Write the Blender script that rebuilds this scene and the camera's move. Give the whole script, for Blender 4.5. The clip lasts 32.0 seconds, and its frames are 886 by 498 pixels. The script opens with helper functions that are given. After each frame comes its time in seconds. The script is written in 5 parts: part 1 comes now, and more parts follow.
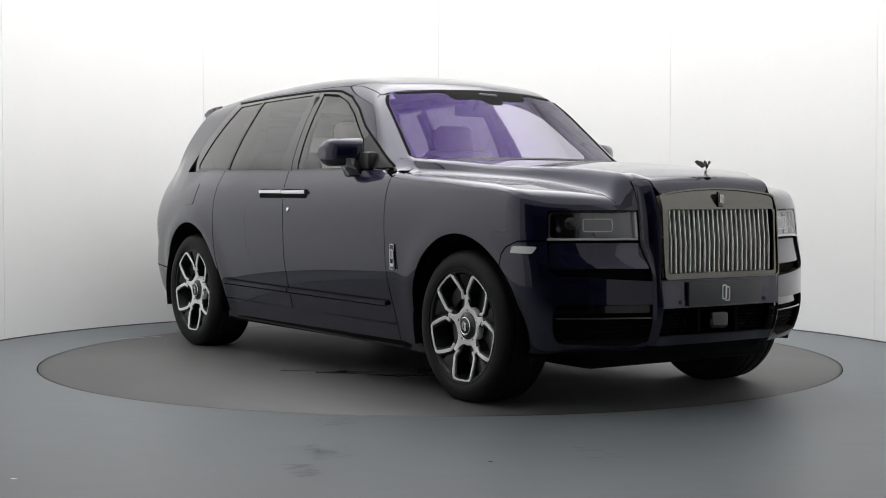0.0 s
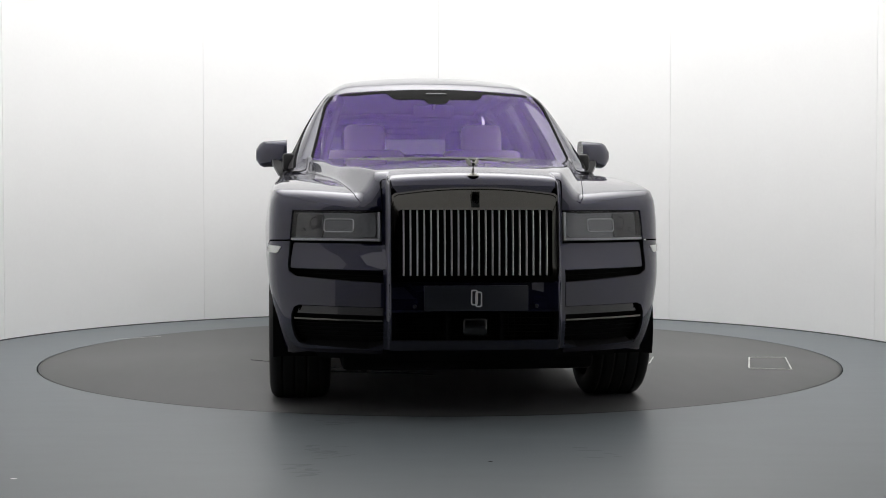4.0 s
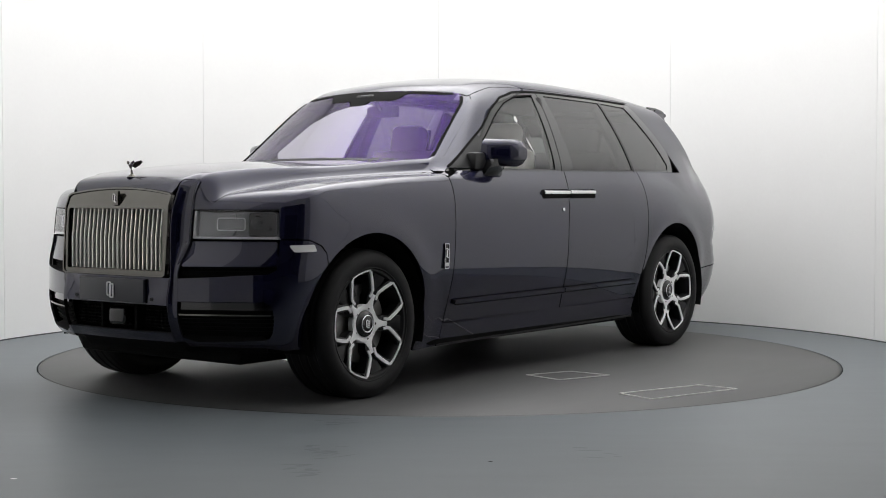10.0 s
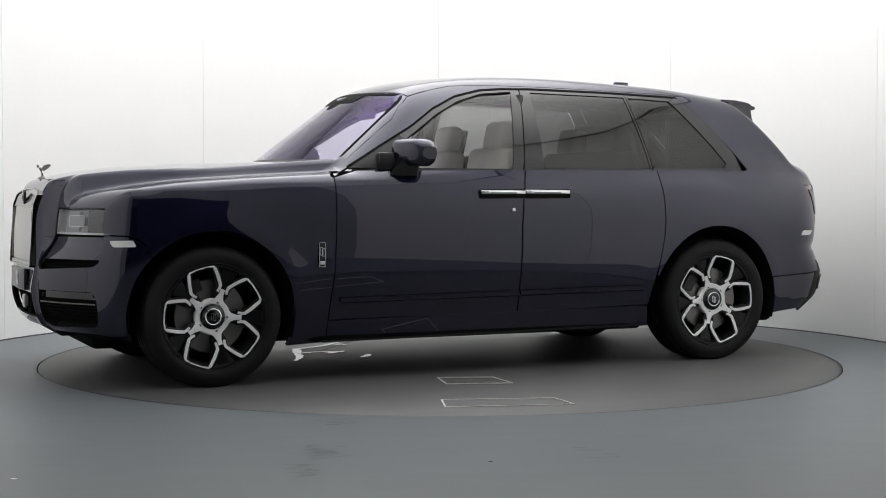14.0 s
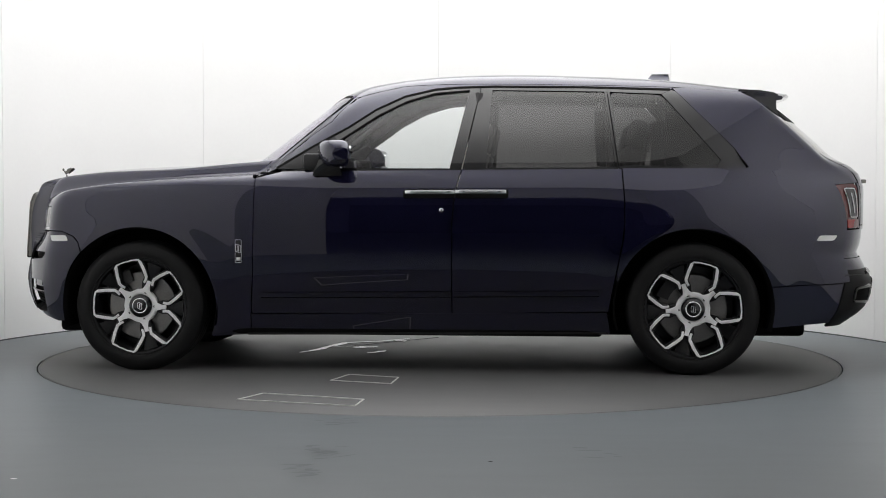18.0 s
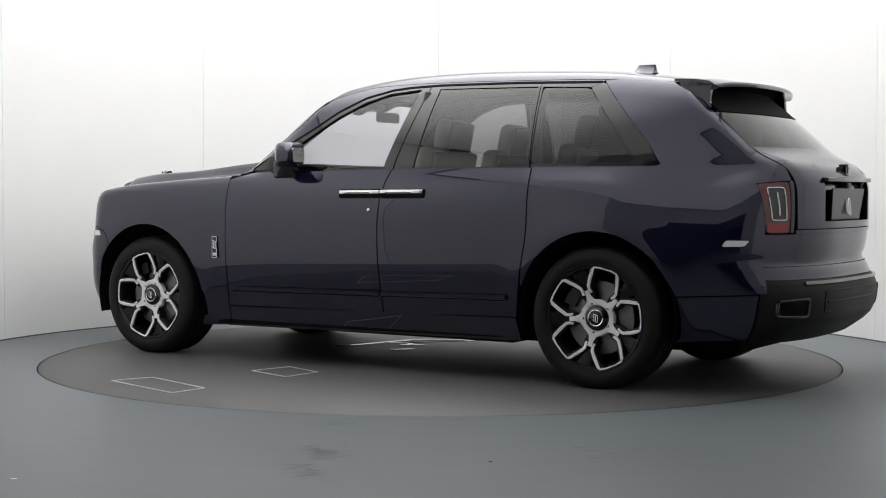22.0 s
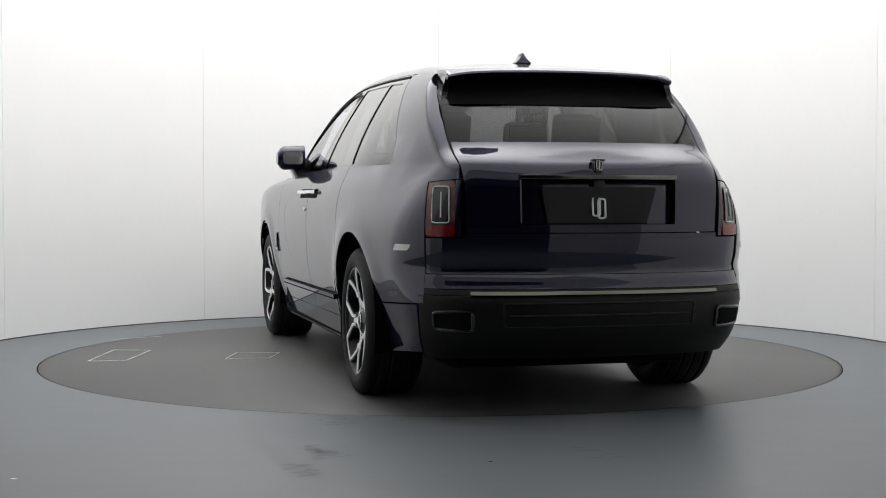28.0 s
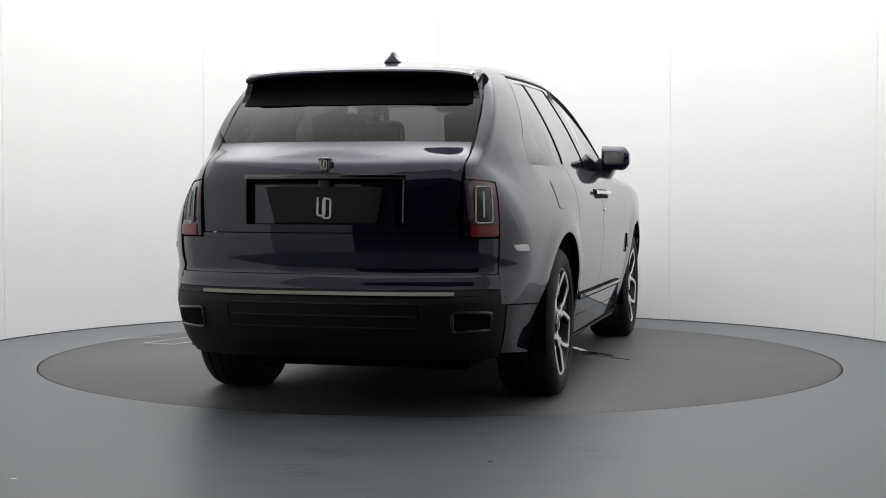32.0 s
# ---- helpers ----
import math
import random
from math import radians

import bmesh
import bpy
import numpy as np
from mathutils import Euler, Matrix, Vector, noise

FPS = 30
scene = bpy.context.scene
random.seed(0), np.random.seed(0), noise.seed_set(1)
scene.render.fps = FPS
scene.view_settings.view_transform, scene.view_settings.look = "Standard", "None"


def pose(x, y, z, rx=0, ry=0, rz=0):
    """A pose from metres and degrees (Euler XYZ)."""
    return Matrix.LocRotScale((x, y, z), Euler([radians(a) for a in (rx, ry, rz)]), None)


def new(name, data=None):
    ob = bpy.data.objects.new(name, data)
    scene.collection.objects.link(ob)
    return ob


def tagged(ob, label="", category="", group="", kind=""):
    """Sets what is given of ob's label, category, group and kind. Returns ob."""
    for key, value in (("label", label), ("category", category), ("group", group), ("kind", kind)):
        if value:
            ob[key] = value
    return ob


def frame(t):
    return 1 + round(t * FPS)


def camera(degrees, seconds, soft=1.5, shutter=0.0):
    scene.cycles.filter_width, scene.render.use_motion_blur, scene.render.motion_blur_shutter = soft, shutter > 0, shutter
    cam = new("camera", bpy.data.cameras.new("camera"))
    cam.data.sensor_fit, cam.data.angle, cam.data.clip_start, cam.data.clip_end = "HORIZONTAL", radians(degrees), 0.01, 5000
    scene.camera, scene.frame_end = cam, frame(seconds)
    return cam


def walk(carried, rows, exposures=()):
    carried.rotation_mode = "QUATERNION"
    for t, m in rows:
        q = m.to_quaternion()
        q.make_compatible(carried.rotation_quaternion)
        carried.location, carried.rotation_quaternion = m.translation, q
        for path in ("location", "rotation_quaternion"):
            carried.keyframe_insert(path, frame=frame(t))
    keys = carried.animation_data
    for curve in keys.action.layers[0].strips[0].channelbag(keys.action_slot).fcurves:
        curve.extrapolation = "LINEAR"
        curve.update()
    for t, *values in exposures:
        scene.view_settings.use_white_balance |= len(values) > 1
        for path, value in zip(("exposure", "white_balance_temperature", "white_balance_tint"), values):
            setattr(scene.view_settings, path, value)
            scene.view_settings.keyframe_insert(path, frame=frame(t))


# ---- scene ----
# A photo booth with a turntable: a dark blue luxury SUV turns before a camera that stands still.
cam = camera(34.33, 32.0, soft=1.0)
EYE = (0.0, -9.3286, 1.0619)
CAM = pose(EYE[0], EYE[1], EYE[2], 90 - 2.2154, 0, -0.111) @ pose(0, 0, 0, 0, 0, 0.066)
walk(cam, [(0, CAM), (32, CAM)], exposures=[(0, 0.40), (32, 0.40)])

# the turn of the table: heading at the start, degrees a second, and the axle's place on the car's floor plan
HEAD, RATE, AXIS = -55.90, -7.1249, (-0.1006, 0.0897)


def turning(x=0.0, y=0.0):
    """Rows for a thing that stands on the table, x and y off its axis."""
    return [(t / 2, pose(0, 0, 0, 0, 0, HEAD + RATE * t / 2) @ pose(x, y, 0)) for t in range(0, 65)]


# ---- light ----
GLOW = 2.88
world = bpy.data.worlds.new("world")
scene.world = world
world.use_nodes = True
world.node_tree.nodes["Background"].inputs[0].default_value = (0.8, 0.85, 0.9, 1)
world.node_tree.nodes["Background"].inputs[1].default_value = 0.02


# ---- materials ----
def nodes_of(name):
    m = bpy.data.materials.new(name)
    m.use_nodes = True
    return m, m.node_tree.nodes, m.node_tree.links, m.node_tree.nodes["Principled BSDF"]


def plain(name, colour, rough=0.5, metal=0.0, coat=0.0, spec=0.5, grain=0.0, scale=60.0, bump=0.0, coat_rough=0.03):
    """A surface with a fine two-scale mottling of colour and relief."""
    m, n, l, b = nodes_of(name)
    b.inputs["Base Color"].default_value = (*colour, 1)
    b.inputs["Roughness"].default_value = rough
    b.inputs["Metallic"].default_value = metal
    b.inputs["Coat Weight"].default_value = coat
    b.inputs["Coat Roughness"].default_value = coat_rough
    b.inputs["Specular IOR Level"].default_value = spec
    if grain or bump:
        co = n.new("ShaderNodeTexCoord")
        t1, t2 = n.new("ShaderNodeTexNoise"), n.new("ShaderNodeTexNoise")
        t1.inputs["Scale"].default_value, t2.inputs["Scale"].default_value = scale, scale / 14
        t1.inputs["Detail"].default_value = t2.inputs["Detail"].default_value = 4
        l.new(co.outputs["Object"], t1.inputs["Vector"])
        l.new(co.outputs["Object"], t2.inputs["Vector"])
        add = n.new("ShaderNodeMath")
        add.operation = "ADD"
        l.new(t1.outputs[0], add.inputs[0])
        l.new(t2.outputs[0], add.inputs[1])
        if grain:
            ramp = n.new("ShaderNodeMapRange")
            ramp.inputs["From Min"].default_value, ramp.inputs["From Max"].default_value = 0.6, 1.4
            ramp.inputs["To Min"].default_value, ramp.inputs["To Max"].default_value = 1 - grain, 1 + grain
            l.new(add.outputs[0], ramp.inputs["Value"])
            mul = n.new("ShaderNodeVectorMath")
            mul.operation = "SCALE"
            mul.inputs[0].default_value = colour
            l.new(ramp.outputs[0], mul.inputs["Scale"])
            l.new(mul.outputs[0], b.inputs["Base Color"])
        if bump:
            bp = n.new("ShaderNodeBump")
            bp.inputs["Strength"].default_value, bp.inputs["Distance"].default_value = bump, 0.002
            l.new(t1.outputs[0], bp.inputs["Height"])
            l.new(bp.outputs[0], b.inputs["Normal"])
    return m


def sheen_weight(n, l, least, power=4.0):
    """How much a thin pane mirrors: `least` when seen square on, more at grazing angles."""
    lw, pw, mad = n.new("ShaderNodeLayerWeight"), n.new("ShaderNodeMath"), n.new("ShaderNodeMath")
    lw.inputs["Blend"].default_value = 0.5
    pw.operation, mad.operation = "POWER", "MULTIPLY_ADD"
    pw.inputs[1].default_value = power
    mad.inputs[1].default_value, mad.inputs[2].default_value = 1 - least, least
    l.new(lw.outputs["Facing"], pw.inputs[0])
    l.new(pw.outputs[0], mad.inputs[0])
    return mad


def glass(name, tint, least=0.08):
    """A thin pane: tinted see-through with a clear reflection that grows at grazing angles."""
    m, n, l, b = nodes_of(name)
    n.remove(b)
    tr, gl, mix = n.new("ShaderNodeBsdfTransparent"), n.new("ShaderNodeBsdfGlossy"), n.new("ShaderNodeMixShader")
    tr.inputs[0].default_value = (*tint, 1)
    gl.inputs[0].default_value = (1, 1, 1, 1)
    gl.inputs["Roughness"].default_value = 0.0
    l.new(sheen_weight(n, l, least).outputs[0], mix.inputs[0])
    l.new(tr.outputs[0], mix.inputs[1])
    l.new(gl.outputs[0], mix.inputs[2])
    l.new(mix.outputs[0], n["Material Output"].inputs[0])
    return m


def coated(name, tint, sheen, least):
    """A windscreen with a coloured reflective coating."""
    m, n, l, b = nodes_of(name)
    n.remove(b)
    tr, gl, co, add = n.new("ShaderNodeBsdfTransparent"), n.new("ShaderNodeBsdfGlossy"), n.new("ShaderNodeBsdfGlossy"), n.new("ShaderNodeAddShader")
    mix = n.new("ShaderNodeMixShader")
    tr.inputs[0].default_value, co.inputs[0].default_value, gl.inputs[0].default_value = (*tint, 1), (*sheen, 1), (1, 1, 1, 1)
    gl.inputs["Roughness"].default_value, co.inputs["Roughness"].default_value = 0.0, 0.03
    l.new(tr.outputs[0], add.inputs[0])
    l.new(co.outputs[0], add.inputs[1])
    l.new(sheen_weight(n, l, least, 6.0).outputs[0], mix.inputs[0])
    l.new(add.outputs[0], mix.inputs[1])
    l.new(gl.outputs[0], mix.inputs[2])
    l.new(mix.outputs[0], n["Material Output"].inputs[0])
    return m


PAINT = plain("navy_metallic_paint", (0.0105, 0.0104, 0.0340), 0.36, 0.6, 1.0, 0.0, grain=0.05, scale=12, coat_rough=0.004)
PAINT.node_tree.nodes["Principled BSDF"].inputs["Coat IOR"].default_value = 1.68
BLACK = plain("gloss_black", (0.006, 0.006, 0.007), 0.12, 0, 0.6)
SATIN = plain("satin_black_plastic", (0.014, 0.014, 0.015), 0.42, grain=0.2, scale=300, bump=0.05)
MATT = plain("matt_black", (0.006, 0.006, 0.006), 0.8, spec=0.1, grain=0.2, scale=40)
CHROME = plain("polished_chrome", (0.86, 0.87, 0.88), 0.07, 1.0)
DARKCHROME = plain("dark_chrome", (0.17, 0.165, 0.150), 0.13, 1.0, grain=0.04, scale=30)
SLAT = plain("satin_slat_metal", (0.86, 0.85, 0.83), 0.28, 0.8, grain=0.03, scale=50)
ALLOY = plain("machined_alloy", (0.97, 0.97, 0.975), 0.45, 0.0, grain=0.04, scale=120)
ALLOYBLACK = plain("gloss_black_alloy", (0.005, 0.005, 0.006), 0.35, 0.0, 0.1, 0.3)
STEEL = plain("brake_steel", (0.22, 0.215, 0.21), 0.42, 1.0, grain=0.12, scale=90)
RUBBER = plain("tyre_rubber", (0.007, 0.007, 0.0075), 0.62, spec=0.3, grain=0.18, scale=80, bump=0.15)
CREAM = plain("pale_leather", (0.62, 0.58, 0.54), 0.5, grain=0.06, scale=120, bump=0.1)
TAN = plain("tan_leather", (0.30, 0.13, 0.05), 0.5, grain=0.08, scale=120, bump=0.1)
TRIMDARK = plain("dark_cabin_trim", (0.014, 0.013, 0.015), 0.6, grain=0.15, scale=120)
HEADLINER = plain("headliner_cloth", (0.035, 0.032, 0.036), 0.9, grain=0.05, scale=14)
WHITE = plain("white_print", (0.8, 0.8, 0.8), 0.4)
AMBERCLEAR = plain("pale_marker_lens", (0.82, 0.82, 0.80), 0.15, 0, 0.5)
RED = plain("red_lamp_lens", (0.24, 0.012, 0.014), 0.12, 0, 0.6, grain=0.1, scale=200)
REDDARK = plain("smoked_red_lens", (0.10, 0.022, 0.022), 0.14, 0, 0.6)
LAMPBODY = plain("lamp_reflector", (0.62, 0.625, 0.63), 0.3, 0.0, grain=0.1, scale=50)
LAMPGREY = plain("lamp_housing", (0.24, 0.243, 0.25), 0.3, 0.0, 0.3, grain=0.1, scale=60)
BUMPER = plain("grained_black_plastic", (0.0075, 0.0075, 0.0080), 0.5, spec=0.25, grain=0.15, scale=30)
LAMPRING = plain("lamp_light_guide", (0.70, 0.71, 0.72), 0.25)
G_FRONT = glass("clear_side_glass", (0.86, 0.88, 0.875), 0.06)
G_REAR = glass("privacy_glass", (0.24, 0.24, 0.24), 0.06)
G_TAIL = glass("smoked_rear_glass", (0.13, 0.138, 0.132), 0.015)
G_SCREEN = coated("purple_coated_windscreen", (0.68, 0.66, 0.71), (0.0125, 0.0041, 0.0370), 0.012)
G_LAMP = glass("clear_lamp_cover", (0.92, 0.92, 0.94), 0.05)


def floor_paint(name, colour, rough, stain):
    """Painted concrete with faint scuffs, tyre smears and dust."""
    m, n, l, b = nodes_of(name)
    co = n.new("ShaderNodeTexCoord")
    big, fine, smear = n.new("ShaderNodeTexNoise"), n.new("ShaderNodeTexNoise"), n.new("ShaderNodeTexNoise")
    mp = n.new("ShaderNodeMapping")
    mp.inputs["Scale"].default_value = (1.0, 4.0, 1.0)
    mp.inputs["Rotation"].default_value = (0, 0, 0.5)
    l.new(co.outputs["Object"], mp.inputs["Vector"])
    for tx, sc in ((big, 0.9), (fine, 150.0), (smear, 2.2)):
        tx.inputs["Scale"].default_value, tx.inputs["Detail"].default_value = sc, 6
    l.new(co.outputs["Object"], big.inputs["Vector"])
    l.new(co.outputs["Object"], fine.inputs["Vector"])
    l.new(mp.outputs[0], smear.inputs["Vector"])
    ramp = n.new("ShaderNodeValToRGB")
    ramp.color_ramp.elements[0].position, ramp.color_ramp.elements[1].position = 0.3, 0.7
    dark = tuple(c * (1 - stain) for c in colour)
    ramp.color_ramp.elements[0].color, ramp.color_ramp.elements[1].color = (*dark, 1), (*colour, 1)
    mixv = n.new("ShaderNodeMath")
    mixv.operation = "MULTIPLY_ADD"
    l.new(smear.outputs[0], mixv.inputs[0])
    mixv.inputs[1].default_value = 0.5
    half = n.new("ShaderNodeMath")
    half.operation = "MULTIPLY"
    half.inputs[1].default_value = 0.5
    l.new(big.outputs[0], half.inputs[0])
    l.new(half.outputs[0], mixv.inputs[2])
    l.new(mixv.outputs[0], ramp.inputs[0])
    l.new(ramp.outputs[0], b.inputs["Base Color"])
    b.inputs["Roughness"].default_value = rough
    bp = n.new("ShaderNodeBump")
    bp.inputs["Strength"].default_value, bp.inputs["Distance"].default_value = 0.12, 0.001
    l.new(fine.outputs[0], bp.inputs["Height"])
    l.new(bp.outputs[0], b.inputs["Normal"])
    return m


FLOOR = floor_paint("blue_grey_floor_paint", (0.140, 0.159, 0.172), 0.42, 0.14)
TABLE = floor_paint("grey_table_paint", (0.088, 0.0885, 0.089), 0.5, 0.16)
WALL = plain("white_wall_paint", (0.90, 0.90, 0.895), 0.55, grain=0.012, scale=40, bump=0.02)
# wall white darkened for the unseen mouth panels, to dim the car's reflections
MOUTHDIM = plain("dimmed_mouth_grey", (0.40, 0.40, 0.405), 0.6, grain=0.02, scale=20)
SEAM = plain("wall_joint_filler", (0.66, 0.66, 0.65), 0.7)
ROOM = plain("dim_room_paint", (0.22, 0.22, 0.225), 0.7, grain=0.05, scale=10)
TAPE = plain("worn_white_tape", (0.62, 0.62, 0.60), 0.6, grain=0.3, scale=40)
WATER = plain("thin_water_film", (0.10, 0.10, 0.10), 0.02, 0, 1.0, 1.0, coat_rough=0.0)


# ---- mesh helpers ----
def mesh_of(name, verts, faces, mat, smooth=True, angle=35):
    me = bpy.data.meshes.new(name)
    me.from_pydata([tuple(map(float, v)) for v in verts], [], [tuple(f) for f in faces])
    me.validate()
    me.materials.append(mat)
    if smooth:
        me.shade_smooth()
        me.set_sharp_from_angle(angle=radians(angle))
    return me


class Skin(tuple):
    """(verts, faces) of a panel, with the true surface direction at each vertex of its outer face."""
    way = ()
    fronts = 0

    def smooth(self, me):
        if len(me.polygons) != len(self[1]):
            return
        out = []
        for i, pl in enumerate(me.polygons):
            n = tuple(pl.normal)
            out += [tuple(map(float, self.way[v])) if i < self.fronts else n for v in pl.vertices]
        me.normals_split_custom_set(out)
        if me.materials[0] == PAINT:
            # panel edges turn matt black: the shade of the shut lines put into colour
            me.materials.append(MATT)
            for i in range(self.fronts, len(me.polygons)):
                me.polygons[i].material_index = 1


def part(name, data, material, parent, label=""):
    """One mesh object under a thing or a part; data is a bmesh, a mesh or (verts, faces)."""
    if isinstance(data, bmesh.types.BMesh):
        me = bpy.data.meshes.new(name)
        data.to_mesh(me)
        data.free()
        me.materials.append(material)
        me.shade_smooth()
        me.set_sharp_from_angle(angle=radians(35))
    elif isinstance(data, tuple):
        me = mesh_of(name, data[0], data[1], material)
        if isinstance(data, Skin):
            data.smooth(me)
    else:
        me = data
        if not me.materials:
            me.materials.append(material)
    ob = new(name, me)
    ob.parent = parent
    return tagged(ob, label) if label else ob


def flip(data):
    """The mirror image of (verts, faces) across the car's middle."""
    v = [(x, -y, z) for x, y, z in data[0]]
    out = v, [tuple(reversed(f)) for f in data[1]]
    if isinstance(data, Skin):
        out = Skin(out)
        out.way, out.fronts = [(a, -b, c) for a, b, c in data.way], data.fronts
    return out


def both(name, data, material, parent, label=""):
    return part(name, data, material, parent, label), part(name, flip(data), material, parent, label)


def box(x0, x1, y0, y1, z0, z1, bevel=0.004, seg=2):
    bm = bmesh.new()
    bmesh.ops.create_cube(bm, size=1)
    for v in bm.verts:
        v.co = ((x0 + x1) / 2 + v.co.x * (x1 - x0), (y0 + y1) / 2 + v.co.y * (y1 - y0), (z0 + z1) / 2 + v.co.z * (z1 - z0))
    if bevel:
        bmesh.ops.bevel(bm, geom=bm.edges[:] + bm.verts[:], offset=bevel, segments=seg, profile=0.5, affect="EDGES", clamp_overlap=True)
    return bm


def data_of(bm):
    bm.verts.index_update()
    out = [tuple(v.co) for v in bm.verts], [tuple(v.index for v in f.verts) for f in bm.faces]
    bm.free()
    return out


def joined(*datas):
    v, f = [], []
    for dv, df in datas:
        k = len(v)
        v += list(dv)
        f += [tuple(i + k for i in q) for q in df]
    if all(isinstance(d, Skin) for d in datas):
        # outer faces first, rims after
        v, front, rim, way = [], [], [], []
        for d in datas:
            k = len(v)
            v += list(d[0])
            way += list(d.way) + [(0, 0, 1)] * (len(d[0]) - len(d.way))
            fs = [tuple(i + k for i in q) for q in d[1]]
            front += fs[:d.fronts]
            rim += fs[d.fronts:]
        out = Skin((v, front + rim))
        out.way, out.fronts = way, len(front)
        return out
    return v, f


def moved(data, m):
    return [tuple(m @ Vector(p)) for p in data[0]], data[1]


def spin(profile, steps=48, axis="y", close=False):
    """A lathe: profile of (radius, along) turned round an axis."""
    v, f, k = [], [], len(profile)
    for i in range(steps):
        a = 2 * math.pi * i / steps
        for r, h in profile:
            c, s = r * math.cos(a), r * math.sin(a)
            v.append((c, h, s) if axis == "y" else (c, s, h) if axis == "z" else (h, c, s))
    for i in range(steps):
        j = (i + 1) % steps
        for q in range(k if close else k - 1):
            w = (q + 1) % k
            f.append((i * k + q, j * k + q, j * k + w, i * k + w) if axis != "z" else (i * k + q, i * k + w, j * k + w, j * k + q))
    if axis != "y":
        f = [tuple(reversed(q)) for q in f]
        f = [tuple(reversed(q)) for q in f] if axis == "z" else f
    return v, f


def tube(points, radius, sides=8, closed=False, cap=True):
    """A round bar along points."""
    pts = [Vector(p) for p in points]
    n, v, f = len(pts), [], []
    up = Vector((0, 0, 1))
    for i, p in enumerate(pts):
        a, b = pts[(i - 1) % n if closed else max(0, i - 1)], pts[(i + 1) % n if closed else min(n - 1, i + 1)]
        t = (b - a).normalized()
        s = t.cross(up if abs(t.z) < 0.95 else Vector((1, 0, 0))).normalized()
        w = s.cross(t)
        for k in range(sides):
            q = 2 * math.pi * k / sides
            v.append(p + (s * math.cos(q) + w * math.sin(q)) * radius)
    for i in range(n if closed else n - 1):
        j = (i + 1) % n
        for k in range(sides):
            m = (k + 1) % sides
            f.append((i * sides + k, i * sides + m, j * sides + m, j * sides + k))
    if cap and not closed:
        f += [tuple(reversed(range(sides))), tuple(range((n - 1) * sides, n * sides))]
    return [tuple(q) for q in v], f


def prism(poly, depth, place):
    """A flat outline with rounded rim: poly of (u, w), place(u, w, d) gives the point at depth d behind the face."""
    n = len(poly)
    v = [place(u, w, 0) for u, w in poly] + [place(u, w, depth) for u, w in poly]
    f = [tuple(range(n)), tuple(reversed(range(n, 2 * n)))]
    f += [(i, i + n, (i + 1) % n + n, (i + 1) % n) for i in range(n)]
    return [tuple(p) for p in v], f


def ring(outer, inner, depth, place):
    """A frame between two outlines of equally many points."""
    n = len(outer)
    v = []
    for poly in (outer, inner):
        for d in (0.0, depth):
            v += [place(u, w, d) for u, w in poly]
    f = []
    for i in range(n):
        j = (i + 1) % n
        f += [(i, j, 2 * n + j, 2 * n + i), (n + i, i + 0, j, n + j)[::-1], (2 * n + i, 2 * n + j, 3 * n + j, 3 * n + i), (n + i, n + j, 3 * n + j, 3 * n + i)[::-1]]
    return [tuple(map(float, p)) for p in v], f


def rounded(poly, r, seg=4):
    """Outline with its corners rounded; r is one radius or one for each corner."""
    out, n = [], len(poly)
    for i in range(n):
        rr = r[i] if isinstance(r, (list, tuple)) else r
        p, a, b = Vector(poly[i]), Vector(poly[i - 1]), Vector(poly[(i + 1) % n])
        da, db = (a - p), (b - p)
        k = min(rr, da.length * 0.48, db.length * 0.48)
        if k < 1e-4:
            out.append(tuple(p))
            continue
        s, e = p + da.normalized() * k, p + db.normalized() * k
        for j in range(seg + 1):
            t = j / seg
            out.append(tuple(s * (1 - t) ** 2 + p * 2 * t * (1 - t) + e * t * t))
    return out


